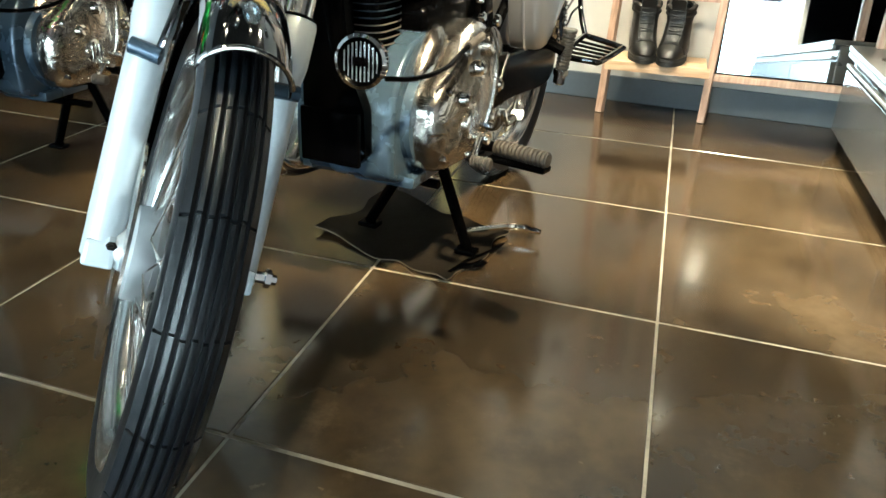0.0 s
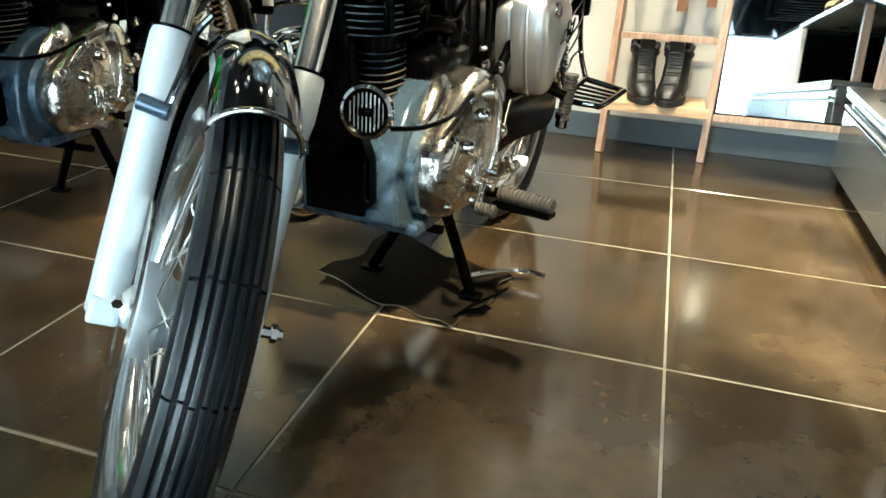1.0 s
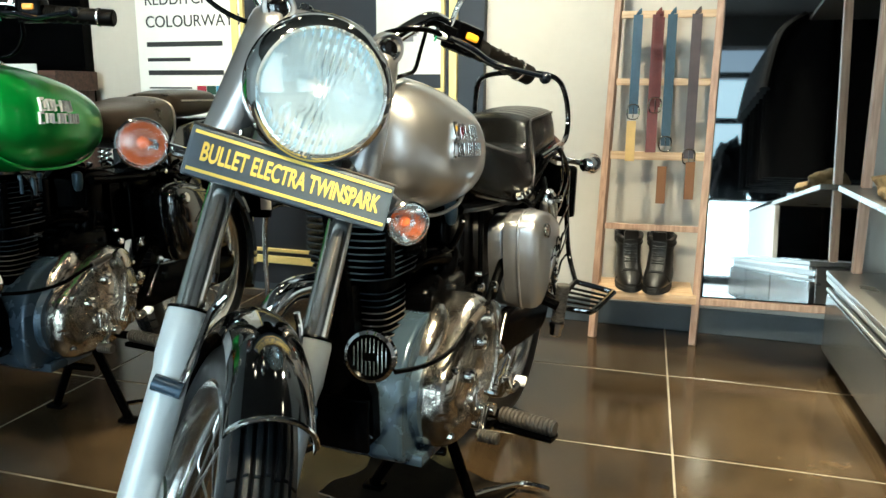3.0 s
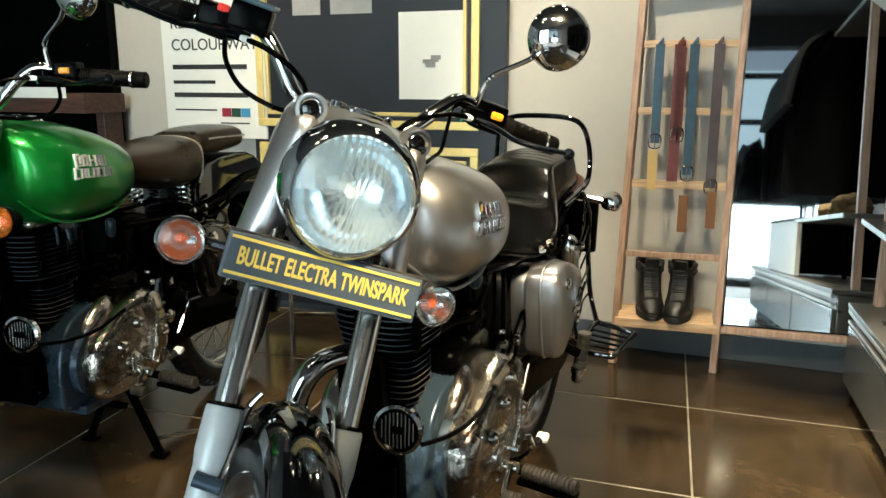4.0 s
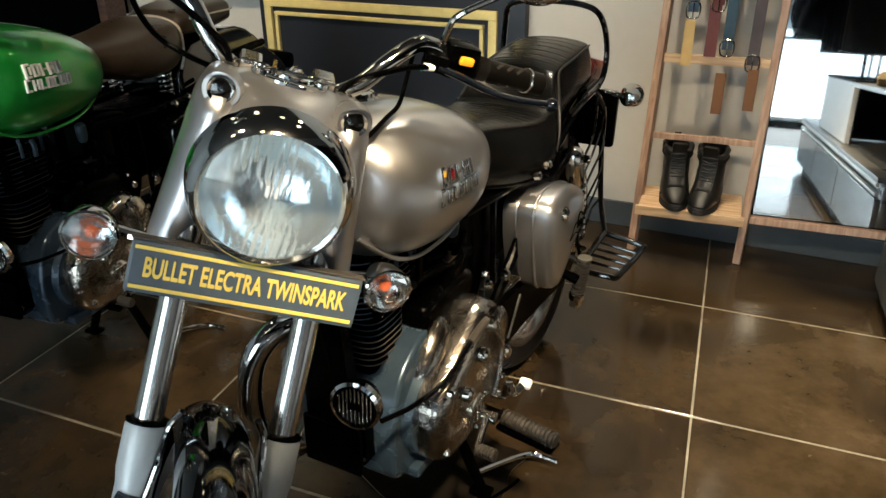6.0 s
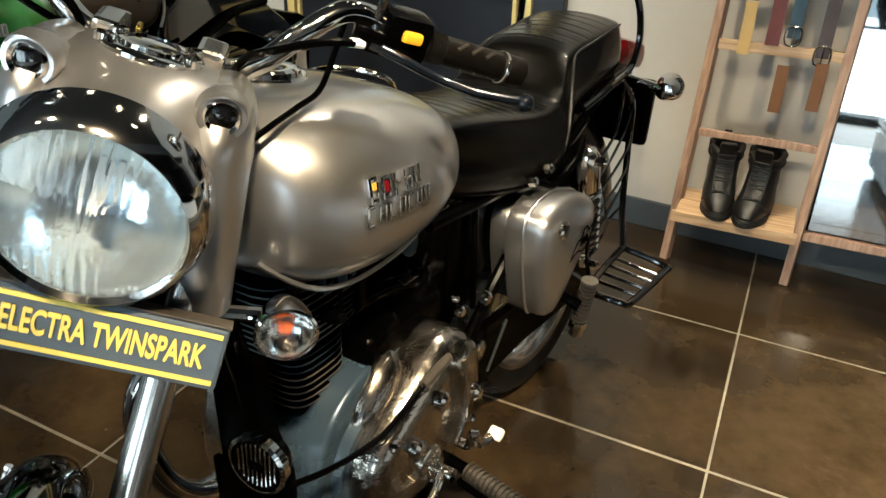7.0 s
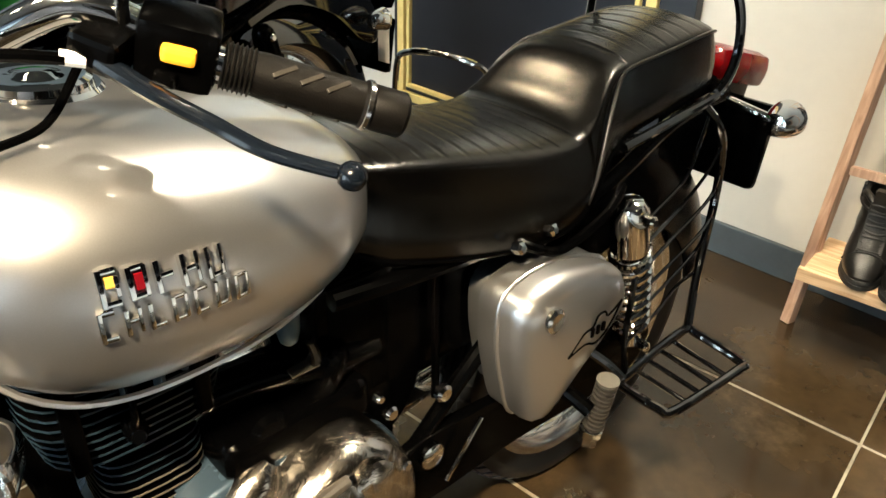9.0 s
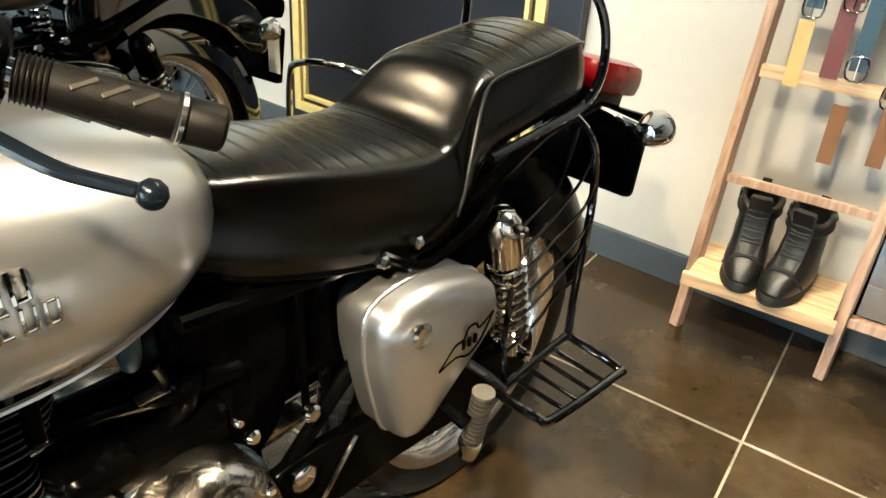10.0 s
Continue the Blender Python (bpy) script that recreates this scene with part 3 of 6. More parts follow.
def shirt(y, seed, emblem):
    s = thing("hanging_shirt", "black cotton shirt hanging from the rail" + (" with a gold chest print" if emblem else ""), "shirt", pose(0.78, y, 0), group="shirts on the rail")
    rings = []
    for k in range(18):
        z = 1.62 - 0.86 * k / 17
        w = 0.30 if k > 5 else 0.12 + 0.034 * k
        ring = []
        for a in range(28):
            t = 2 * math.pi * a / 28
            f = 0.016 * math.sin(7 * t + seed + 0.1 * k) * k / 17
            ring.append((w * math.cos(t), (0.035 + f) * math.sin(t) + 0.01 * math.sin(3 * t + seed), z))
        rings.append(ring)
    part("body", loft(B(), rings), CLOTH, s)
    for sgn in (-1, 1):
        part("sleeve", tube(B(), [(sgn * 0.13, 0, 1.60), (sgn * 0.25, 0, 1.50), (sgn * 0.31, 0.01, 1.22)], 0.06, 12, 5, flat=0.45), CLOTH, s)
    part("hanger", tube(B(), [(-0.16, 0, 1.59), (0, 0, 1.645), (0.16, 0, 1.59)], 0.006, 8, 4), CHROME, s)
    part("hook", tube(B(), [(0, 0, 1.645), (0, 0, 1.69), (0.014, 0, 1.72), (0, 0, 1.734), (-0.012, 0, 1.724)], 0.003, 6, 4), CHROME, s)
    if emblem:
        b = B()
        for k in range(4):
            box(b, (-0.12 + 0.012 * k, 0.05, 1.46 - 0.035 * k), (0.07 - 0.008 * k, 0.006, 0.02), 0.002)
        part("chest_print", b, GOLDPRINT, s, "gold printed bars", smooth=False)


for k in range(9):
    shirt(0.82 + 0.125 * k, 1.7 * k, k % 3 == 0)


# dark table with clothes by the shop window
table = thing("display_table", "black display table with slim legs by the shop window", "table", pose(0.86, -2.40, 0))
part("tabletop", box(B(), (0, 0, 0.90), (0.95, 0.5, 0.03), 0.004), SATIN, table, smooth=False)
for sx in (-1, 1):
    for sy in (-1, 1):
        part("leg", box(B(), (0.455 * sx, 0.225 * sy, 0.4425), (0.025, 0.025, 0.885), 0.003), SATIN, table, smooth=False)
crumple("folded_jacket", pose(0.74, -2.40, 0.914), (0.20, 0.16, 0.40), CLOTH, 11, "black jacket heaped on the display table", "jacket")
crumple("folded_jacket", pose(1.12, -2.40, 0.914), (0.16, 0.16, 0.24), CLOTH, 5, "black jacket heaped on the display table", "jacket")


# boots on the shelf
BOOT = mat("boot_leather", (0.007, 0.0065, 0.006), 0.38, var=0.3, scale=25, bump=0.35, bscale=250)
SOLE = mat("boot_sole", (0.012, 0.012, 0.012), 0.7, bump=0.3)


def boot(place, name="riding_boot"):
    """Toe towards -y, sole at z = 0."""
    bt = thing(name, "black leather lace-up ankle boot standing on the ladder shelf", "boot", place, group="pair of boots")
    around = [2 * math.pi * a / 32 for a in range(32)]
    rings = []
    #       z, y centre, half width, half length
    for z, yc, w, l in ((0.022, -0.002, 0.042, 0.114), (0.036, -0.002, 0.046, 0.118), (0.052, 0.002, 0.047, 0.113), (0.068, 0.012, 0.046, 0.099), (0.084, 0.024, 0.044, 0.083), (0.102, 0.033, 0.043, 0.072),
                        (0.125, 0.039, 0.042, 0.064), (0.150, 0.042, 0.042, 0.060), (0.175, 0.044, 0.044, 0.061), (0.195, 0.044, 0.046, 0.063), (0.208, 0.044, 0.045, 0.061), (0.200, 0.044, 0.040, 0.054), (0.16, 0.044, 0.036, 0.050)):
        rings.append([(w * math.copysign(abs(math.cos(t)) ** 0.8, math.cos(t)) + 0.0012 * math.sin(9 * z * 40 + 3 * t), yc + l * math.copysign(abs(math.sin(t)) ** 0.85, math.sin(t)), z + 0.010 * math.sin(t) * (z > 0.19)) for t in around])
    part("upper", loft(B(), rings), BOOT, bt)
    sole = [[(1.07 * w * math.cos(t) * (1 - 0.10 * math.exp(-((math.sin(t) - 0.15) / 0.3) ** 2)), -0.002 + l * math.sin(t), z) for t in around] for z, w, l in ((0.0, 0.042, 0.116), (0.003, 0.046, 0.122), (0.014, 0.046, 0.122), (0.016, 0.044, 0.120), (0.019, 0.046, 0.122), (0.027, 0.045, 0.120), (0.029, 0.042, 0.116))]
    part("sole", loft(B(), sole), SOLE, bt, "thick ridged rubber sole")
    part("collar", tube(B(), [(0.043 * math.cos(t), 0.044 + 0.060 * math.sin(t), 0.206 + 0.010 * math.sin(t) + 0.004 * math.cos(5 * t)) for t in around], 0.0085, 10, 2, True), BOOT, bt, "padded collar")
    part("collar_roll", tube(B(), [(0.0455 * math.cos(t), 0.044 + 0.0635 * math.sin(t), 0.182 + 0.010 * math.sin(t)) for t in around], 0.0055, 8, 2, True), BOOT, bt)
    part("toe_cap", tube(B(), [(-0.046, -0.045, 0.042), (-0.034, -0.060, 0.068), (-0.016, -0.066, 0.080), (0, -0.067, 0.083), (0.016, -0.066, 0.080), (0.034, -0.060, 0.068), (0.046, -0.045, 0.042)], 0.003, 6, 4), SOLE, bt)
    front = lambda z: -0.075 + (z - 0.072) * 1.35 if z < 0.098 else -0.040 + (z - 0.098) * 0.42 if z < 0.15 else -0.018 - (z - 0.15) * 0.02
    tongue = [[(w * c, front(z) - 0.003 + 0.004 * abs(c) - d, z) for c in (-1, -0.5, 0, 0.5, 1)] + [(w * c, front(z) + 0.006, z) for c in (1, 0, -1)] for z, w, d in ((0.085, 0.016, 0), (0.12, 0.018, 0), (0.16, 0.020, 0.001), (0.205, 0.023, 0.003), (0.228, 0.024, 0.012), (0.236, 0.020, 0.016))]
    part("tongue", loft(B(), tongue), BOOT, bt, "padded tongue standing above the collar")
    for s in (-1, 1):
        part("eyelet_strip", tube(B(), [(s * 0.021, front(z) + 0.002, z) for z in (0.080, 0.10, 0.12, 0.15, 0.18, 0.20)], 0.006, 8, 3, flat=0.5), SOLE, bt)
    for k in range(9):
        z = 0.084 + 0.0135 * k
        y = front(z) - 0.004
        part("lace", tube(B(), [(-0.022, y + 0.004, z), (0, y - 0.003, z + 0.003 * (-1) ** k), (0.022, y + 0.004, z)], 0.0030, 6, 3), SOLE, bt)
    part("pull_strap", box(B(), (0.0, 0.112, 0.210), (0.022, 0.006, 0.055), 0.002), BOOT, bt)
    part("side_strap", box(B(), (-0.048, 0.040, 0.205), (0.006, 0.026, 0.034), 0.002), BOOT, bt)
    return bt


SHORT = Matrix.Diagonal((1.06, 0.96, 0.93, 1.0))
boot(pose(-0.152, 3.05, 0.215, 0, 0, 8) @ SHORT)
boot(pose(-0.043, 3.035, 0.215, 0, 0, -10) @ SHORT)


# belts over the second crossbar
def belt(x, z0, z1, colour, width, buckle, tag):
    m = mat("belt_leather", colour, 0.5, var=0.25, scale=20, bump=0.3)
    yy = lambda z: rail_at(max(z, 0.2), True).y - 0.016
    s = thing("belt", "leather belt with metal buckle hanging over a crossbar of the rack", "belt", group="belts on the ladder rack")
    pts = [(x, yy(z0 + (z1 - z0) * k / 6), z0 + (z1 - z0) * k / 6) for k in range(7)]
    b = B()
    rings = []
    for px, py, pz in pts:
        rings.append([(px - width / 2, py - 0.002, pz), (px + width / 2, py - 0.002, pz), (px + width / 2, py + 0.002, pz), (px - width / 2, py + 0.002, pz)])
    loft(b, rings)
    part("strap", b, m, s, smooth=False)
    part("loop", tube(B(), [(x, yy(z0), z0), (x, yy(z0) + 0.006, z0 + 0.012), (x, yy(z0) + 0.03, z0 + 0.008), (x, yy(z0) + 0.034, z0 - 0.05)], width / 2, 8, 4, flat=0.12), m, s)
    if buckle:
        b = tube(B(), [(x - 0.018, yy(z1) - 0.008, z1 + 0.03), (x + 0.018, yy(z1) - 0.008, z1 + 0.03), (x + 0.018, yy(z1) - 0.008, z1 - 0.015), (x - 0.018, yy(z1) - 0.008, z1 - 0.015)], 0.0028, 8, 3, True)
        tube(b, [(x, yy(z1) - 0.01, z1 + 0.03), (x, yy(z1) - 0.012, z1 - 0.016)], 0.002, 6, 1)
        part("buckle", b, CHROME, s, "bright steel buckle")
    if tag:
        part("price_tag", box(B(), (x + tag[0], yy(z1) - 0.012, tag[1]), (0.034, 0.003, tag[2]), 0.001), tag[3], s, "card swing tag", smooth=False)


TAN = mat("tan_card", (0.62, 0.43, 0.18), 0.8, var=0.1)
BROWNC = mat("brown_card", (0.20, 0.09, 0.04), 0.8, var=0.1)
belt(-0.168, 1.22, 0.86, (0.03, 0.07, 0.11), 0.034, True, (-0.004, 0.76, 0.15, TAN))
belt(-0.098, 1.22, 0.72, (0.13, 0.025, 0.02), 0.038, False, None)
belt(-0.090, 1.21, 0.885, (0.11, 0.02, 0.016), 0.034, True, None)
belt(-0.046, 1.22, 0.745, (0.02, 0.055, 0.085), 0.034, True, (-0.006, 0.60, 0.14, BROWNC))
belt(0.040, 1.22, 0.70, (0.06, 0.04, 0.04), 0.036, True, (0.008, 0.62, 0.14, BROWNC))

# dark shelf unit past the poster
unit = thing("wall_shelf", "dark stained wooden wall shelf with a black back panel", "shelf", WALL)
part("back_panel", box(B(), WU(-3.35, 0.03, 1.3), (1.1, 0.06, 2.5), 0.004), SATIN, unit, smooth=False)
part("board", box(B(), WU(-3.33, 0.19, 0.98), (1.2, 0.26, 0.09), 0.004), DARKWOOD, unit, smooth=False)
part("board", box(B(), WU(-3.33, 0.19, 0.45), (1.2, 0.26, 0.06), 0.004), DARKWOOD, unit, smooth=False)
part("upright", box(B(), WU(-2.78, 0.12, 0.5), (0.05, 0.12, 0.88), 0.004), DARKWOOD, unit, smooth=False)
part("label_strip", box(B(), WU(-3.33, 0.325, 1.03), (1.0, 0.004, 0.05)), PAPER, unit, smooth=False)

# tubular stand near the wall
stand = thing("tubular_stand", "low bright steel tube stand on the floor by the wall", "stand", pose(-1.475, 3.03, 0))
part("hoop", tube(B(), [(-0.16, -0.05, 0.0), (-0.16, -0.05, 0.385), (-0.10, -0.05, 0.475), (0.10, 0.0, 0.475), (0.16, 0.05, 0.385), (0.16, 0.05, 0.0)], 0.011, 10, 6), CHROME, stand)
part("crosspiece", tube(B(), [(-0.16, -0.05, 0.1), (0.16, 0.05, 0.1)], 0.009, 8, 1), CHROME, stand)

# ceiling spots
for place, aim, power, cone in SPOTS:
    m = look(place, aim)
    sp = thing("track_spot", "black cylindrical ceiling spot lamp", "spot lamp", group="ceiling spots")
    part("can", lathe(B(), [(0.066, 0.02), (0.072, 0.03), (0.072, 0.15), (0.055, 0.17)], (0, 0, 0), (0, 0, 1), 20), SATIN, sp, m=m)
    part("lamp_face", lathe(B(), [(0.060, 0.018), (0.060, 0.0205)], (0, 0, 0), (0, 0, 1), 20), GLOW, sp, m=m)
    part("bracket", tube(B(), [m @ Vector((0, 0, 0.12)), Vector((place[0], place[1], 2.97))], 0.01, 8, 1), SATIN, sp)

# rubber mat under the stand
MATM = mat("mat_rubber", (0.009, 0.007, 0.005), 0.75, var=0.35, scale=12, bump=0.4, bscale=60, spec=0.06)
TATTY = mat("mat_underside", (0.06, 0.045, 0.028), 0.8, var=0.3, scale=30, bump=0.4)
cx, cy = -0.585, 1.71
b = B()
nx, ny = 26, 22
top = []
for i in range(nx + 1):
    col = []
    for j in range(ny + 1):
        u, v = i / nx - 0.5, j / ny - 0.5
        x = 0.37 * u + 0.08 * v
        y = 0.30 * v - 0.30 * u * 0.45
        e = max(abs(u), abs(v)) * 2
        lift = max(0, e - 0.72) * 0.05 * (0.5 + 0.5 * math.sin(5 * u - 7 * v + 1)) + 0.004 + 0.002 * noise.noise(Vector((9 * u, 9 * v, 0)))
        x += 0.02 * noise.noise(Vector((4 * v, 1.5, 0))) * e
        y += 0.03 * noise.noise(Vector((5 * u, 4.5, 0))) * e
        col.append((cx + x, cy + y, lift))
    top.append(col)
vt = [[b.verts.new(p) for p in c] for c in top]
vb = [[b.verts.new((p[0], p[1], p[2] - 0.004)) for p in c] for c in top]
for i in range(nx):
    for j in range(ny):
        b.faces.new((vt[i][j], vt[i + 1][j], vt[i + 1][j + 1], vt[i][j + 1]))
        b.faces.new((vb[i][j], vb[i][j + 1], vb[i + 1][j + 1], vb[i + 1][j]))
edge = [(i, 0) for i in range(nx)] + [(nx, j) for j in range(ny)] + [(i, ny) for i in range(nx, 0, -1)] + [(0, j) for j in range(ny, 0, -1)]
for (i, j), (k, l) in zip(edge, edge[1:] + edge[:1]):
    b.faces.new((vt[i][j], vb[i][j], vb[k][l], vt[k][l])).material_index = 1
worn_mat = single("floor_mat", b, MATM, "worn dark rubber mat with a curled edge under the motorcycle stand", "mat")
worn_mat.data.materials.append(TATTY)
b = B()
tube(b, [(-0.445, 1.53, 0.006), (-0.43, 1.56, 0.012), (-0.42, 1.60, 0.008), (-0.38, 1.66, 0.012), (-0.36, 1.69, 0.02)], 0.004, 8, 5)
tube(b, [(-0.43, 1.56, 0.01), (-0.40, 1.57, 0.012), (-0.385, 1.60, 0.01)], 0.012, 8, 4, flat=0.4)
single("loose_strap", b, SATIN, "short black strap lying beside the mat", "strap")


# ---- motorcycles: x to the machine's left, y to its rear, z up ----
HEAD, RAKE = Vector((0, 0.224, 0.94)), radians(27.8)
AXIS = Vector((0, math.sin(RAKE), math.cos(RAKE)))
FRONT, REAR = Vector((0, -0.180, 0.328)), Vector((0, 1.222, 0.332))


def fork(z, x):
    """A point on a fork leg's line at height z."""
    return Vector((x, FRONT.y + (z - FRONT.z) * math.tan(RAKE), z))


def tyre_mesh(ribbed):
    R, slim = 0.328, 0.89 if ribbed else 1.0
    prof = [(-0.029, 0.247), (-0.037 * slim, 0.262), (-0.044 * slim, 0.282), (-0.0435 * slim, 0.296), (-0.0405 * slim, 0.307)]
    half = 0.0375 * slim
    crown = lambda x: R - 0.019 * (abs(x) / half) ** 2.1
    grooves = [-0.0256, -0.0155, -0.0053, 0.0053, 0.0155, 0.0256] if ribbed else [-0.021, -0.007, 0.007, 0.021]
    g = 0.0025
    tread, x = [], -half
    bounds = [-half] + [q for c in grooves for q in (c - g, c + g)] + [half]
    for k in range(0, len(bounds), 2):
        a, c = bounds[k], bounds[k + 1]
        tread += [(a, crown(a), k // 2), ((a + c) / 2, crown((a + c) / 2) + 0.0004, k // 2), (c, crown(c), k // 2)]
        if k + 2 < len(bounds):
            tread += [(c + 0.0003, crown(c) - 0.006, None), (bounds[k + 2] - 0.0003, crown(c) - 0.006, None)]
    full = [(x, r, -1) for x, r in prof] + tread + [(-x, r, -1) for x, r in prof[::-1]] + [(0.026, 0.247, -1), (-0.026, 0.247, -1)]
    n = 18 if ribbed else 60
    angles = []
    for s in range(n):
        base = 2 * math.pi * s / n
        step = 2 * math.pi / n
        if ribbed:
            angles += [(base + f * step, cut) for f, cut in ((0, 0), (0.012, 1), (0.024, 1), (0.036, 2), (0.048, 2), (0.06, 0), (0.2, 0), (0.36, 0), (0.52, 0), (0.68, 0), (0.84, 0))]
        else:
            angles += [(base, 0), (base + 0.3 * step, 0), (base + 0.34 * step, 3), (base + 0.62 * step, 3), (base + 0.66 * step, 0)]
    rings = []
    for a, cut in angles:
        ring = []
        for x, r, rib in full:
            if rib is not None and rib >= 0 and cut:
                if cut == 3:
                    r -= 0.006 if rib != 2 else 0.0
                elif (rib % 2 == 0) == (cut == 1):
                    r -= 0.0045
            ring.append((x, -r * math.cos(a), r * math.sin(a)))
        rings.append(ring)
    return loft(B(), rings, closed=True)


def wheel(bike, name, c, m, ribbed, hub_paint):
    place = m @ Matrix.Translation(c)
    w = 0.055 if ribbed else 0.075
    hub = lathe(B(), [(0.012, -w - 0.02), (0.02, -w - 0.018), (0.03, -w), (0.075 if not ribbed else 0.06, -w + 0.004), (0.078 if not ribbed else 0.062, -w + 0.03), (0.045, -w + 0.04), (0.04, 0.0), (0.045, w - 0.03), (0.07, w - 0.024), (0.07, w - 0.004), (0.03, w), (0.02, w + 0.018), (0.012, w + 0.02)], (0, 0, 0), (1, 0, 0), 40)
    hb = part(name, hub, hub_paint, bike, "wheel on a drum hub", place)
    part("tyre", tyre_mesh(ribbed), RUBBER, hb, "black road tyre", place)
    rim = [(0.262, -0.036), (0.266, -0.034), (0.262, -0.031), (0.248, -0.029), (0.243, -0.020), (0.236, -0.008), (0.236, 0.008), (0.243, 0.020), (0.248, 0.029), (0.262, 0.031), (0.266, 0.034), (0.262, 0.036), (0.252, 0.034), (0.238, 0.024), (0.230, 0.010), (0.230, -0.010), (0.238, -0.024), (0.252, -0.034)]
    rings = [[(h, -r * math.cos(a), r * math.sin(a)) for r, h in rim] for a in (2 * math.pi * s / 72 for s in range(72))]
    part("rim", loft(B(), rings, closed=True), WHEELCHROME, hb, "chromed rim", place)
    me = None
    for k in range(36):
        a = 2 * math.pi * k / 36
        side = 1 if k % 2 else -1
        b0 = a + (0.55 if (k // 2) % 2 else -0.55)
        p = Vector((side * (w - 0.02), -0.058 * math.cos(b0), 0.058 * math.sin(b0)))
        q = Vector((side * 0.006, -0.233 * math.cos(a), 0.233 * math.sin(a)))
        if me is None:
            sp = part("spoke", tube(B(), [(0, 0, -0.5), (0, 0, 0.5)], 1.0, 6, 1), WHEELCHROME, hb)
            me = sp.data
        else:
            sp = new("spoke", me)
            sp.parent = hb
        d = q - p
        sp.matrix_basis = place @ Matrix.LocRotScale((p + q) / 2, d.to_track_quat("Z", "Y"), Vector((0.0019, 0.0019, d.length)))
    return hb


def guard_mesh(c, R, a0, a1, hw, depth, steps=40):
    """A mudguard round c, from angle a0 to a1 (degrees from straight ahead, upwards), 2 mm thick."""
    rings = []
    for k in range(steps + 1):
        a = radians(a0 + (a1 - a0) * k / steps)
        out = []
        for s, off in ((1, 0.0), (-1, -0.002)):
            row = []
            for j in range(17):
                f = -1 + 2 * j / 16
                x = (hw + off) * math.sin(f * 1.45)
                r = R + off - depth * (1 - math.cos(f * 1.45))
                row.append(c + Vector((x, -r * math.cos(a), r * math.sin(a))))
            out += row if s > 0 else row[::-1]
        rings.append(out)
    return loft(B(), rings)


def super_ring(y, w, zt, zb, n=36, e=2.5, drop=0.5):
    zc = zb + (zt - zb) * drop
    out = []
    for k in range(n):
        a = 2 * math.pi * k / n
        ca, sa = math.cos(a), math.sin(a)
        x = w * math.copysign(abs(ca) ** (2 / e), ca)
        z = zc + ((zt - zc) if sa > 0 else (zc - zb)) * math.copysign(abs(sa) ** (2 / e), sa)
        out.append((x, y, z))
    return out


def spline(rows, y):
    """Values between rows of (y, ...), smooth."""
    ys = [r[0] for r in rows]
    i = max(0, min(len(rows) - 2, sum(1 for v in ys if v <= y) - 1))
    t = (y - ys[i]) / (ys[i + 1] - ys[i])
    t = min(1, max(0, t))
    get = lambda k: rows[max(0, min(len(rows) - 1, k))]
    a, b, c, d = get(i - 1), get(i), get(i + 1), get(i + 2)
    return [0.5 * (2 * q + (r - p) * t + (2 * p - 5 * q + 4 * r - s) * t * t + (3 * q - p - 3 * r + s) * t ** 3) for p, q, r, s in zip(a[1:], b[1:], c[1:], d[1:])]


TANK = [(0.264, 0.088, 0.925, 0.815), (0.272, 0.125, 0.945, 0.785), (0.290, 0.155, 0.957, 0.757), (0.33, 0.180, 0.966, 0.728), (0.38, 0.192, 0.966, 0.712), (0.45, 0.194, 0.956, 0.708), (0.53, 0.186, 0.937, 0.712), (0.60, 0.164, 0.912, 0.726), (0.650, 0.130, 0.888, 0.745), (0.683, 0.088, 0.864, 0.768), (0.698, 0.045, 0.842, 0.795)]


def tank_x(y, z):
    w, zt, zb = spline(TANK, y)
    zc = zb + (zt - zb) * 0.5
    h = (zt - zc)
    f = min(0.98, abs(z - zc) / h)
    return w * (1 - f ** 2.5) ** (1 / 2.5)


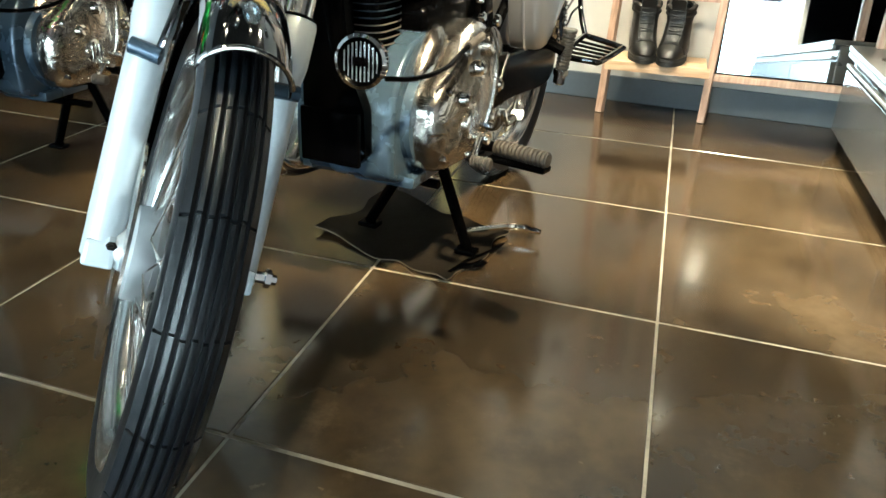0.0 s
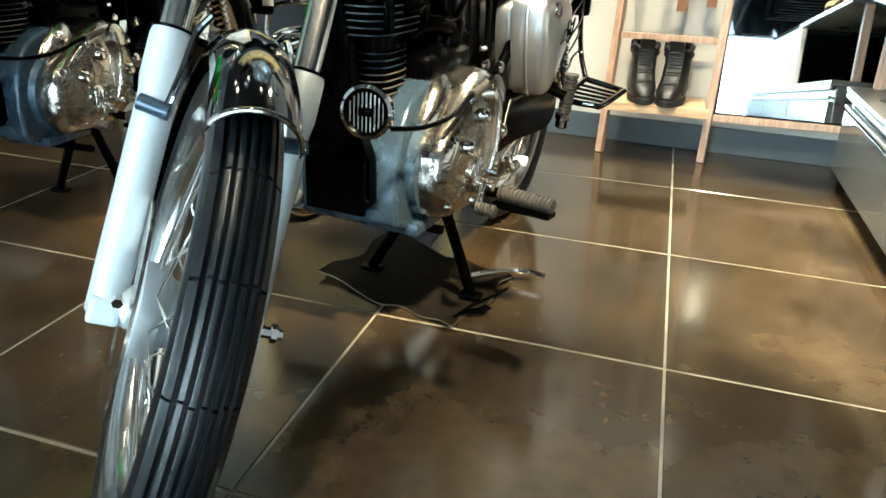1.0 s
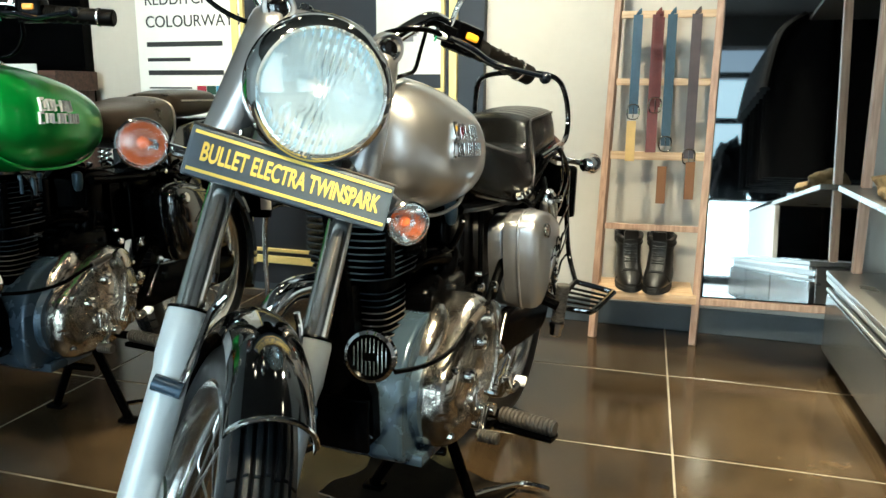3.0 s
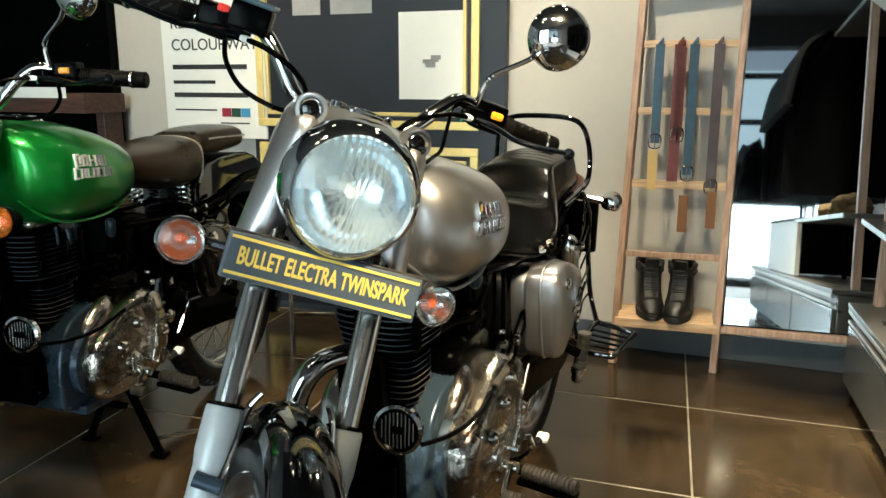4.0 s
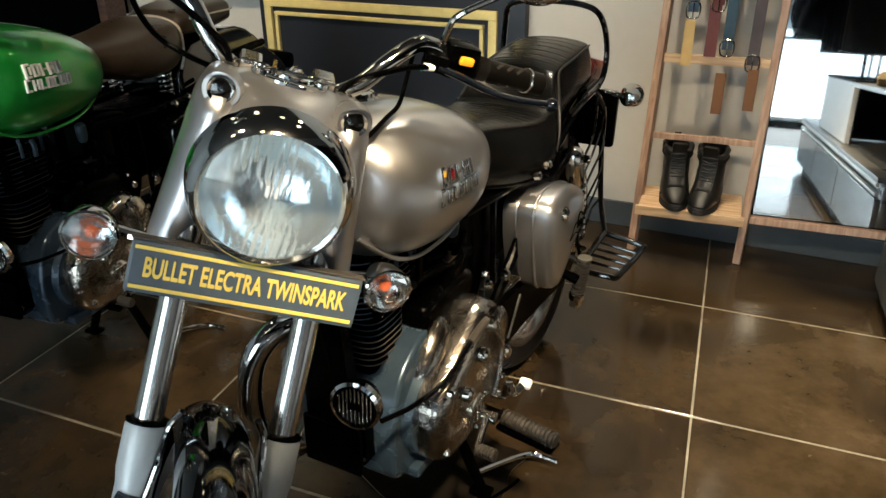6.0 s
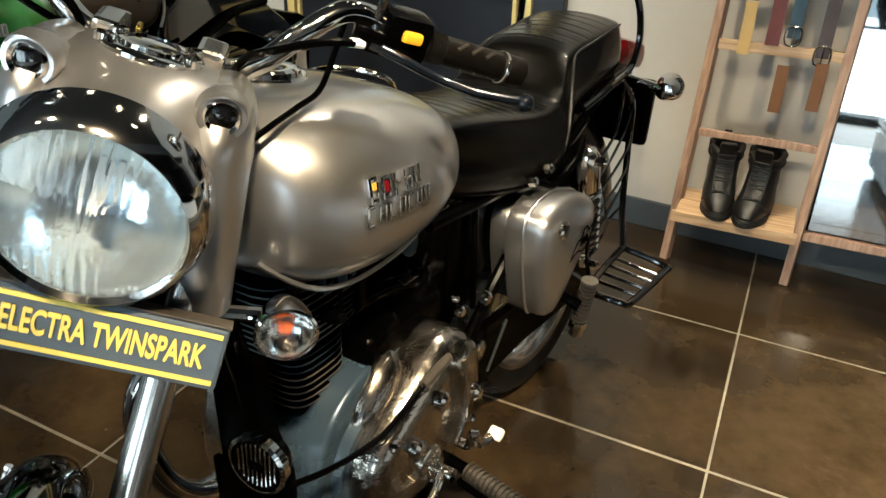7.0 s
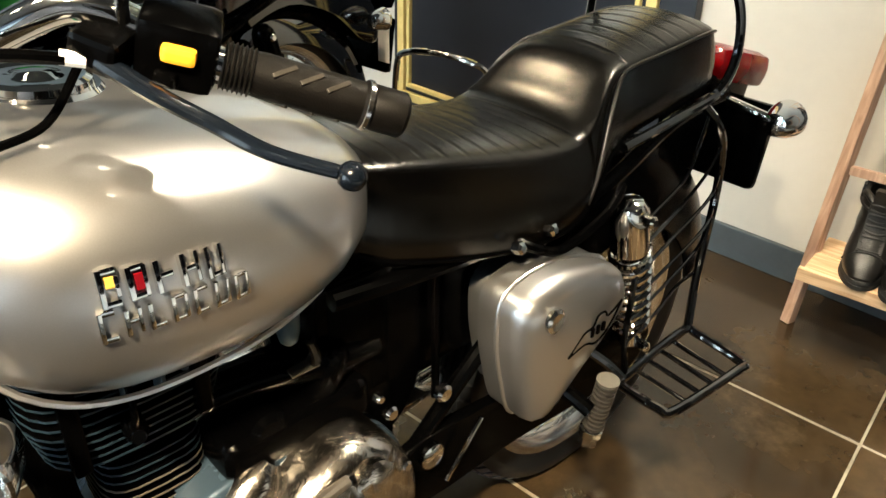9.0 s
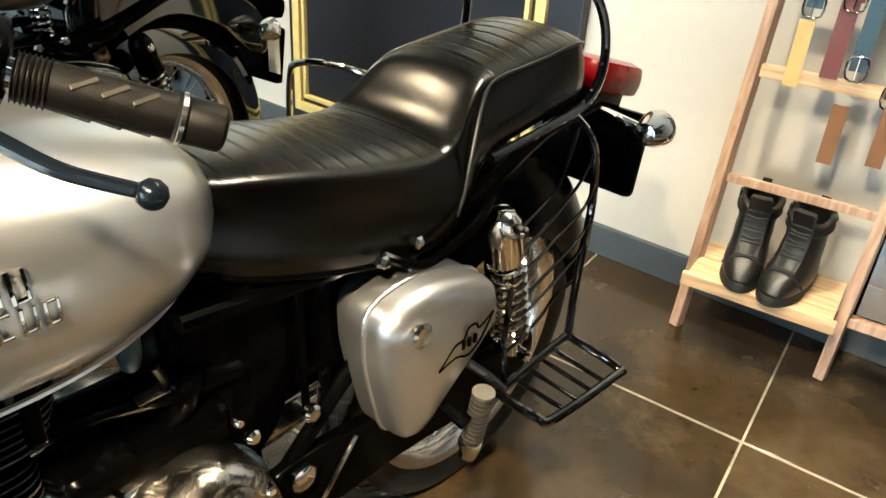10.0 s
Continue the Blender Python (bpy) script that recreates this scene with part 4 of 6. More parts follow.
def tank_parts(bike, paint, classic):
    lift = 0.030 if classic else 0.0
    rings = []
    for k in range(46):
        y = 0.264 + 0.434 * k / 45
        w, zt, zb = spline(TANK, y)
        rings.append(super_ring(y, w, zt + lift, zb + lift * 0.9, 48))
    tank = part("fuel_tank", loft(B(), rings), paint, bike, "green painted fuel tank" if classic else "silver painted fuel tank", sharp=60)
    for s in (1, -1):
        pts = []
        for k in range(15):
            y = 0.278 + 0.399 * k / 14
            w, zt, zb = spline(TANK, y)
            pts.append((s * w * 0.72, y, zb + 0.013 + lift * 0.9))
        part("seam", tube(B(), pts, 0.0035, 6, 2), paint, tank)
    part("fuel_cap", lathe(B(), [(0.052, -0.006), (0.054, 0.0), (0.051, 0.004), (0.046, 0.003), (0.045, 0.009), (0.040, 0.012), (0.036, 0.010), (0.018, 0.011), (0.014, 0.014), (0.003, 0.015)], (0, 0.405, 0.961 + lift), (0, 0.08, 1), 32), CHROME, tank, "chromed filler cap")
    # maker's badge: two rows of plain raised bars
    up = 0.032 if classic else 0.0
    glyphs = ("bh", "bb", "vl", "va", "lb", "bm", "vv", "lm", "b", "bm", "lb", "bb")
    for s in (1, -1):
        j = 0
        for row, (n, z0, dz, y0, y1) in enumerate(((5, 0.870 + up, -0.008, 0.362, 0.462), (7, 0.8395 + up, -0.006, 0.357, 0.480))):
            for k in range(n):
                y = y0 + (y1 - y0) * (k + 0.5) / n
                z = z0 + dz * k / n
                b = B()
                wd = (y1 - y0) / n * 0.80
                zl = z - lift
                turn = Matrix.Rotation(s * math.atan2((tank_x(y - 0.01, zl) - tank_x(y + 0.01, zl)), 0.02), 3, "Z") @ Matrix.Rotation(-s * math.atan2(tank_x(y, zl - 0.012) - tank_x(y, zl + 0.012), 0.024), 3, "Y")
                c = Vector((s * (tank_x(y, zl) + 0.002), y, z))
                tall = (0.027 if row == 0 else 0.0235) + (0.004 if k == 0 else 0.0)
                kind = glyphs[j % 12]
                j += 1
                box(b, c + turn @ Vector((0, -wd * 0.36, 0)), (0.008, wd * 0.27, tall), 0.001, turn)
                if kind[-1] in "bhav":
                    box(b, c + turn @ Vector((0, wd * 0.34, 0.0)), (0.0075, wd * 0.22, tall * (0.55 if kind[-1] == "h" else 0.94)), 0.001, turn)
                for end in ((-0.42, 0.42) if kind[0] == "b" else (0.0,) if kind[0] == "v" else (-0.42,)):
                    box(b, c + turn @ Vector((-s * 0.0006, 0, end * tall)), (0.0068, wd * 0.8, tall * 0.17), 0.001, turn)
                bar = part("badge_bar", b, WHITEP if classic else CHROME, tank)
                if not classic and row == 0 and k < 2:
                    part("badge_enamel", box(B(), c + turn @ Vector((s * 0.0005, wd * 0.1, 0.004 if k == 0 else 0.0)), (0.006, wd * 0.5, tall * (0.28 if k == 0 else 0.5)), 0.001, turn), ENAMEL if k else YOLK, bar, "dark red enamel inlay" if k else "yellow enamel inlay", smooth=False)


def seat_parts(bike, classic):
    if classic:
        rows = [(0.60, 0.05, 0.872, 0.845), (0.64, 0.085, 0.886, 0.825), (0.74, 0.118, 0.892, 0.79), (0.85, 0.138, 0.900, 0.765), (0.94, 0.138, 0.915, 0.768), (0.98, 0.118, 0.915, 0.80), (0.995, 0.08, 0.90, 0.83)]
        rings = [super_ring(0.60 + 0.395 * k / 40, *spline(rows, 0.60 + 0.395 * k / 40), 32, 3.0) for k in range(41)]
        st = part("rider_seat", loft(B(), rings), LEATHER, bike, "brown leather rider saddle with cream piping", sharp=70)
        pts = [(0.118, 0.962, 0.775), (0.122, 0.978, 0.82), (0.110, 0.988, 0.885), (0.06, 0.994, 0.908), (0, 0.996, 0.914), (-0.06, 0.994, 0.908), (-0.110, 0.988, 0.885), (-0.122, 0.978, 0.82)]
        part("piping", tube(B(), pts, 0.004, 6, 5), CREAM, st)
        rows = [(1.00, 0.06, 0.895, 0.86), (1.03, 0.10, 0.925, 0.85), (1.13, 0.115, 0.938, 0.85), (1.25, 0.105, 0.938, 0.858), (1.29, 0.07, 0.92, 0.873)]
        rings = [super_ring(1.00 + 0.29 * k / 30, *spline(rows, 1.00 + 0.29 * k / 30), 32, 3.0) for k in range(31)]
        p2 = part("pillion_seat", loft(B(), rings), LEATHER, bike, "brown leather pillion pad", sharp=70)
        part("piping", tube(B(), [(s * 0.112, y, 0.905) for s, y in ((1, 1.04), (1, 1.14), (1, 1.25))] + [(0, 1.292, 0.908)] + [(-0.112, y, 0.905) for y in (1.25, 1.14, 1.04)], 0.003, 6, 5), CREAM, p2)
        for s in (1, -1):
            pts = [(s * 0.09 + 0.018 * math.cos(t), 0.92 + 0.018 * math.sin(t), 0.71 + 0.06 * t / 25) for t in [q * 0.6 for q in range(45)]]
            part("seat_spring", tube(B(), pts, 0.0035, 6, 1), CHROME, bike)
        return
    #        y, half width of the top, of the base, height of the edge, crown, base
    rows = [(0.600, 0.045, 0.060, 0.836, 0.006, 0.775), (0.635, 0.078, 0.090, 0.843, 0.008, 0.745), (0.70, 0.098, 0.112, 0.838, 0.010, 0.715), (0.80, 0.112, 0.130, 0.822, 0.012, 0.690),
            (0.90, 0.122, 0.141, 0.803, 0.012, 0.674), (0.975, 0.125, 0.144, 0.793, 0.010, 0.674), (1.015, 0.123, 0.142, 0.795, 0.008, 0.688), (1.045, 0.117, 0.136, 0.810, 0.007, 0.712),
            (1.080, 0.104, 0.122, 0.842, 0.007, 0.742), (1.108, 0.096, 0.115, 0.861, 0.009, 0.754), (1.14, 0.095, 0.112, 0.869, 0.014, 0.763), (1.25, 0.097, 0.109, 0.879, 0.017, 0.777),
            (1.345, 0.094, 0.104, 0.886, 0.012, 0.788), (1.375, 0.084, 0.095, 0.880, 0.008, 0.795), (1.390, 0.060, 0.070, 0.862, 0.004, 0.802)]
    rings = []
    n = 250
    for k in range(n + 1):
        y = 0.60 + 0.79 * k / n
        wt, wb, ze, crown, zb = spline(rows, y)
        groove = 0.0014 if (k % 10 == 0 and (0.64 < y < 1.03 or 1.12 < y < 1.36)) else 0.0
        r = min(0.016 if y < 1.03 else 0.011, (ze - zb) * 0.3)
        half = [(0.0, ze + crown - groove), (wt * 0.35, ze + crown * 0.88 - groove), (wt * 0.68, ze + crown * 0.55 - groove), (wt - r, ze + crown * 0.12 - 0.4 * groove)]
        half += [(wt - r + r * math.sin(a), ze - r + r * math.cos(a)) for a in (0.5, 1.0, 1.4)]
        half += [(wt + (wb - wt) * f + 0.004 * math.sin(math.pi * f), ze - r + (zb + 0.014 - ze + r) * f) for f in (0.3, 0.65, 1.0)] + [(wb - 0.010, zb), (wb * 0.4, zb)]
        rings.append([(x, y, z) for x, z in half] + [(-x, y, z) for x, z in half[:0:-1]])
    st = part("seat", loft(B(), rings), VINYL, bike, "black ribbed vinyl stepped dual seat", sharp=50)
    for s in (1, -1):
        pts = [(s * 0.138, 1.012, 0.690), (s * 0.139, 1.030, 0.730), (s * 0.131, 1.050, 0.775), (s * 0.113, 1.085, 0.828), (s * 0.099, 1.118, 0.858)]
        pts += [(s * (spline(rows, y)[0] + 0.001), y, spline(rows, y)[2] - 0.004) for y in (1.15, 1.20, 1.25, 1.30, 1.345, 1.372)]
        part("piping", tube(B(), pts, 0.0027, 6, 5), PIPING, st)
        pts = [(s * spline(rows, y)[1], y, spline(rows, y)[4] + 0.010) for y in [0.66 + 0.70 * k / 24 for k in range(25)]]
        part("trim_strip", tube(B(), pts, 0.003, 6, 2), SATIN, st)


def indicator(bike, at, aim, m, chrome_back, arm_from, lens=None, r=0.036):
    at, aim = Vector(at), Vector(aim).normalized()
    body = lathe(B(), [(0.008, -0.052), (0.020, -0.047), (r * 0.85, -0.026), (r * 0.98, -0.006), (r, 0.0), (r, 0.004), (r * 0.93, 0.006), (r * 0.9, 0.0), (r * 0.5, -0.02), (0.006, -0.026)], at, aim, 28)
    ob = part("indicator", body, CHROME if chrome_back else SATIN, bike, "round indicator lamp", m)
    flute = lathe(B(), [(r * 0.93, 0.004), (r * 0.86, 0.010), (r * 0.6, 0.015), (r * 0.25, 0.018), (0.0005, 0.0185), (0.0005, 0.0155), (r * 0.25, 0.015), (r * 0.6, 0.012), (r * 0.84, 0.006), (r * 0.9, 0.002), (r * 0.93, 0.004)], at, aim, 28, False)
    part("lens", flute, lens or CLEAR, ob, "fluted amber lens" if lens else "fluted clear lens", m).visible_shadow = False
    part("bowl", lathe(B(), [(r * 0.91, 0.002), (r * 0.8, -0.010), (r * 0.5, -0.019), (0.006, -0.0245)], at, aim, 14, False), REFLECTOR, ob, "bright bowl", m)
    part("bulb", lathe(B(), [(0.006, -0.021), (0.0085, -0.017), (0.0092, -0.012), (0.0075, -0.007), (0.004, -0.004), (0.001, -0.0035)], at, aim, 14), AMBER, ob, "amber bulb", m)
    part("arm", tube(B(), [arm_from, at - aim * 0.03], 0.009, 10, 1), CHROME if chrome_back else SATIN, ob, "", m)
    return ob


def front_end(bike, steer, classic, paint, plate):
    m = Matrix.Translation(HEAD) @ Matrix.Rotation(radians(steer), 4, AXIS) @ Matrix.Translation(-HEAD)
    up = m
    rolling = m @ Matrix.Translation(FRONT) @ Matrix.Rotation(radians(2.3), 4, AXIS) @ Matrix.Translation(-FRONT)
    wheel(bike, "front_wheel", FRONT, rolling, True, FORKPAINT)
    # brake disc on the right of the hub
    part("brake_disc", lathe(B(), [(0.075, -0.064), (0.138, -0.064), (0.138, -0.060), (0.075, -0.060), (0.075, -0.064)], FRONT, (1, 0, 0), 48, False), POLISHED, bike, "steel brake disc", rolling)
    part("axle_nut", lathe(B(), [(0.008, 0.055), (0.008, 0.12), (0.013, 0.12), (0.013, 0.128), (0.007, 0.129), (0.007, 0.136)], FRONT, (1, 0, 0), 6), CHROME, bike, "", m)
    for s in (1, -1):
        x = 0.085 * s
        lo, top = fork(0.325, x), fork(0.632, x)
        d = (top - lo).normalized()
        L = (top - lo).length
        slider = lathe(B(), [(0.020, -0.012), (0.023, -0.008), (0.023, 0.03), (0.0235, 0.04), (0.0238, L - 0.08), (0.027, L - 0.06), (0.027, L - 0.006), (0.0255, L), (0.019, L + 0.001)], lo, d, 28)
        sl = part("fork_slider", slider, FORKPAINT, bike, "pale grey painted fork slider", m)
        part("axle_clamp", box(B(), lo + Vector((0, -0.004, -0.004)), (0.038, 0.046, 0.034), 0.006, Matrix.Rotation(-RAKE, 3, "X")), FORKPAINT, sl, "", m, smooth=False)
        part("clamp_bolt", lathe(B(), [(0.007, 0), (0.007, 0.012)], lo + Vector((-0.012 * s, -0.026, 0.03)), (0, -1, 0), 6), CHROME, sl, "", m)
        part("dust_seal", lathe(B(), [(0.027, L), (0.0275, L + 0.003), (0.020, L + 0.006)], lo, d, 24), SATIN, sl, "", m)
        tp = fork(0.93, x)
        part("fork_tube", lathe(B(), [(0.0185, L - 0.02), (0.0185, (tp - lo).length)], lo, d, 28), FORKCHROME, bike, "chromed fork tube", m)
        # nacelle cover round the upper fork
        c0, dd = fork(0.835, x * 1.18), (fork(0.9, x) - fork(0.8, x)).normalized()
        cheek = []
        for k in range(19):
            f = k / 18
            g = min(1.0, (1 - f) / 0.16)
            dome = math.sqrt(max(0.0, 1 - (1 - g) ** 2)) + 0.02
            cx, cy, cz = s * (0.099 - 0.021 * f), 0.112 + 0.066 * f, 0.832 + 0.214 * f
            rx, ry = (0.034 - 0.004 * f) * dome, (0.036 + 0.040 * f) * dome
            cheek.append([(cx + rx * math.cos(a), cy + ry * math.sin(a), cz) for a in (2 * math.pi * q / 28 for q in range(28))])
        part("fork_cover", loft(B(), cheek), paint, bike, "painted upper fork cover", up, sharp=70)
        part("cover_ring", lathe(B(), [(0.030, -0.018), (0.030, -0.004), (0.018, -0.002), (0.018, -0.02)], c0, dd, 24), SATIN, bike, "", up)
        # mudguard stay with its boss
        boss = fork(0.555, x) + Vector((0, -0.026, 0))
        st = tube(B(), [boss + Vector((-0.012 * s, -0.002, 0)), boss + Vector((-0.020 * s, 0.02, 0.05)), Vector((0.060 * s, -0.042, 0.645)), Vector((0.047 * s, -0.037, 0.672))], 0.0048, 10, 6)
        part("mudguard_stay", st, CHROME, bike, "", m)
        part("stay_boss", lathe(B(), [(0.011, -0.02), (0.011, 0.018)], boss, (-s, -0.3, 0), 14), ALLOY, bike, "", m)
        part("rear_stay", tube(B(), [fork(0.335, x * 0.9), (0.072 * s, 0.07, 0.40), (0.066 * s, 0.13, 0.49)], 0.005, 8, 5), CHROME, bike, "", m)
    g = part("front_mudguard", guard_mesh(FRONT, 0.368, 67, 205, 0.049, 0.050), BLACK, bike, "gloss black mudguard with a bright lip", rolling)
    rim = []
    for j in range(17):
        f = 0.86 * (-1 + 2 * j / 16)
        r = 0.369 - 0.050 * (1 - math.cos(f * 1.45))
        rim.append(FRONT + Vector((0.049 * math.sin(f * 1.45), -r * math.cos(radians(67)), r * math.sin(radians(67)))))
    part("lip", tube(B(), rim, 0.0032, 8, 2), CHROME, g, "", rolling)
    m = up
    part("crown_clamp", box(B(), fork(0.80, 0) + Vector((0, 0.03, 0)), (0.235, 0.06, 0.035), 0.01), SATIN, bike, "black fork yoke", m)
    part("steering_stem", tube(B(), [HEAD - AXIS * 0.18, HEAD + AXIS * 0.06], 0.03, 16, 1), SATIN, bike)
    # headlamp in its nacelle
    hc = Vector((-0.002, 0.050, 0.953))
    rings = []
    for y, w, zt, zb, e in ((0.062, 0.094, 1.043, 0.856, 2.0), (0.100, 0.095, 1.042, 0.856, 2.0), (0.125, 0.102, 1.046, 0.852, 2.1), (0.145, 0.112, 1.050, 0.855, 2.3), (0.17, 0.118, 1.050, 0.862, 2.5),
                            (0.20, 0.116, 1.046, 0.880, 2.6), (0.24, 0.106, 1.037, 0.905, 2.5), (0.272, 0.088, 1.026, 0.935, 2.3), (0.285, 0.06, 1.016, 0.96, 2.1)):
        rings.append(super_ring(y, w, zt, zb, 44, e))
    rings.append(super_ring(0.288, 0.002, 0.988, 0.984, 44, 2.0))
    part("headlamp_nacelle", loft(B(), rings, False), paint, bike, "painted headlamp nacelle", m, sharp=60)
    rim = lathe(B(), [(0.082, 0.020), (0.086, 0.026), (0.093, 0.020), (0.099, 0.004), (0.102, -0.018), (0.098, -0.022), (0.089, -0.016), (0.0858, 0.0), (0.082, 0.020)], hc, (0, -1, 0), 56, False)
    hl = part("headlamp_rim", rim, CHROME, bike, "chromed headlamp rim", m)
    dome = [(0.085 * (1 - k / 24) + 0.0005, 0.016 + 0.022 * (1 - (1 - k / 24) ** 2)) for k in range(25)]
    lens = B()
    seg = 180
    outer = []
    for r, h in dome:
        outer.append([hc + Vector((r * math.cos(a), -h - 0.0007 * (1 + math.cos(2 * math.pi * r * math.cos(a) / (0.0075 if abs(r * math.sin(a)) < 0.03 else 0.0105))) * (r / 0.085 < 0.97), r * math.sin(a))) for a in (2 * math.pi * q / seg for q in range(seg))])
    inner = [[hc + Vector((r * math.cos(a), -h + 0.004, r * math.sin(a))) for a in (2 * math.pi * q / seg for q in range(seg))] for r, h in dome]
    loft(lens, outer + inner[::-1], closed=True)
    part("headlamp_glass", lens, LENS, hl, "fluted clear headlamp glass", m, sharp=80).visible_shadow = False
    part("headlamp_reflector", lathe(B(), [(0.084, 0.010), (0.080, -0.012), (0.068, -0.035), (0.045, -0.055), (0.02, -0.066), (0.004, -0.068)], hc, (0, -1, 0), 48, False), REFLECTOR, hl, "bright reflector bowl", m)
    part("headlamp_bulb", lathe(B(), [(0.012, -0.066), (0.012, -0.04), (0.009, -0.02), (0.009, 0.0), (0.002, 0.004)], hc, (0, -1, 0), 16), WHITEP, hl, "", m)
    for s in (1, -1):
        pc = Vector((0.081 * s, 0.120, 1.037))
        pod = lathe(B(), [(0.004, -0.055), (0.018, -0.040), (0.0235, -0.015), (0.024, 0.0), (0.022, 0.005)], pc, (0.12 * s, -1, 0.12), 24)
        pl = part("pilot_lamp", pod, paint, bike, "small pilot lamp on the nacelle", m)
        part("pilot_ring", lathe(B(), [(0.0125, 0.006), (0.0155, 0.009), (0.018, 0.006), (0.0195, 0.001), (0.013, -0.002), (0.0125, 0.006)], pc, (0.12 * s, -1, 0.12), 24, False), CHROME, pl, "", m)
        part("pilot_lens", lathe(B(), [(0.0135, -0.004), (0.0125, 0.005), (0.007, 0.0075), (0.001, 0.008)], pc, (0.12 * s, -1, 0.12), 20), BLACK, pl, "", m)
        # peaked hood over the pilot lamp
        turn = Vector((0.12 * s, -1, 0.12)).to_track_quat("Z", "Y")
        strip = []
        for k in range(17):
            a = -1.6 + 3.2 * k / 16
            tip = 0.002 + 0.010 * math.cos(a * 0.98) ** 1.5
            strip.append([pc + turn @ Vector((r * math.sin(a), r * math.cos(a), h)) for r, h in ((0.0215, -0.012), (0.0205, tip), (0.0222, tip), (0.0248, -0.012))])
        part("pilot_hood", loft(B(), strip), paint, pl, "", m)
    # instruments let into the nacelle's top
    ip = part("instrument_panel", lathe(B(), [(0.050, -0.006), (0.050, 0.001), (0.047, 0.003), (0.002, 0.003)], (0, 0.200, 1.0425), (0, 0.20, 1), 40), CHROME, bike, "chromed instrument panel", m)
    part("gauge_glass", lathe(B(), [(0.026, 0.0), (0.026, 0.003), (0.015, 0.005), (0.002, 0.0055)], (0, 0.199, 1.0455), (0, 0.20, 1), 28), BLACK, ip, "dark gauge glass", m)
    for x, y, r in ((0, 0.199, 0.031), (0.039, 0.183, 0.010), (-0.039, 0.183, 0.010), (0.036, 0.226, 0.009), (-0.036, 0.226, 0.009)):
        part("gauge_ring", lathe(B(), [(r, -0.003), (r, 0.004), (r * 0.86, 0.005), (r * 0.84, 0.001)], (x, y, 1.046 - 0.2 * (y - 0.199)), (0, 0.20, 1), 28, False), CHROME, ip, "", m)
    part("ignition_key", box(B(), (-0.02, 0.236, 1.043), (0.005, 0.014, 0.014), 0.002), BRASS, ip, "brass ignition key", m)
    # handlebar
    half = [(0, 0.262, 1.012), (0.06, 0.262, 1.015), (0.098, 0.262, 1.038), (0.132, 0.274, 1.078), (0.165, 0.292, 1.108), (0.19, 0.303, 1.112), (0.215, 0.312, 1.106), (0.27, 0.325, 1.094), (0.40, 0.368, 1.086)]
    full = [(-x, y, z) for x, y, z in half[:0:-1]] + half
    bar = part("handlebar", tube(B(), full, 0.0122, 16, 6), CHROME, bike, "chromed handlebar", m)
    for s in (1, -1):
        f = lambda x, y, z: Vector((s * x, y, z))
        part("bar_clamp", box(B(), f(0.05, 0.258, 1.026), (0.03, 0.045, 0.032), 0.006), POLISHED, bar, "", m, smooth=False)
        a, c = f(0.268, 0.3245, 1.0942), f(0.402, 0.3685, 1.0858)
        d, L = (c - a).normalized(), (c - a).length
        prof = [(0.012, 0)]
        for q in range(7):
            prof += [(0.0185, 0.001 + 0.0034 * q), (0.0165, 0.0018 + 0.0034 * q), (0.0165, 0.0030 + 0.0034 * q)]
        prof += [(0.0172, 0.03), (0.0172, L * 0.74), (0.019, L * 0.755), (0.019, L * 0.79), (0.0172, L * 0.80), (0.018, L * 0.81), (0.018, L - 0.003), (0.015, L)]
        gr = part("grip", lathe(B(), prof, a, d, 26), GRIPM, bar, "black rubber grip", m)
        for q in range(3):
            for t in (0.0, 2.1, 4.2):
                out = Matrix.Rotation(t + 0.6, 3, d) @ Vector((0, 0, 1))
                out = (out - d * out.dot(d)).normalized()
                run = (d * 0.8 + out.cross(d) * 0.6).normalized()
                turn = Matrix((run, out.cross(run), out)).transposed()
                part("grip_fin", box(B(), a + d * (0.043 + 0.02 * q) + out * 0.0166, (0.020, 0.004, 0.003), 0.001, turn), GRIPFIN, gr, "", m, smooth=False)
        part("grip_ring", lathe(B(), [(0.0188, L * 0.757), (0.0198, L * 0.762), (0.0198, L * 0.785), (0.0188, L * 0.79)], a, d, 26), POLISHED, gr, "", m)
        hs = box(B(), f(0.238, 0.318, 1.100), (0.056, 0.046, 0.052), 0.009, Matrix.Rotation(radians(18 * s), 3, "Z"))
        sw = part("switch_housing", hs, SATIN, bar, "black switch housing", m)
        if s > 0:
            part("dip_switch", box(B(), f(0.247, 0.297, 1.106), (0.024, 0.013, 0.013), 0.004, Matrix.Rotation(radians(18), 3, "Z")), ORANGE, sw, "orange rocker switch", m, smooth=False)
            part("horn_button", box(B(), f(0.241, 0.296, 1.085), (0.016, 0.012, 0.011), 0.003), SATIN, sw, "", m, smooth=False)
        else:
            part("stop_switch", box(B(), f(0.232, 0.30, 1.122), (0.018, 0.02, 0.012), 0.003), REDB, sw, "red stop switch", m, smooth=False)
            res = part("brake_reservoir", box(B(), f(0.188, 0.272, 1.122), (0.062, 0.05, 0.042), 0.006, Matrix.Rotation(radians(-12), 3, "Z")), SATIN, bar, "square brake fluid reservoir", m)
            part("reservoir_lid", box(B(), f(0.188, 0.272, 1.147), (0.064, 0.052, 0.008), 0.002, Matrix.Rotation(radians(-12), 3, "Z")), BLUECAST, res, "", m, smooth=False)
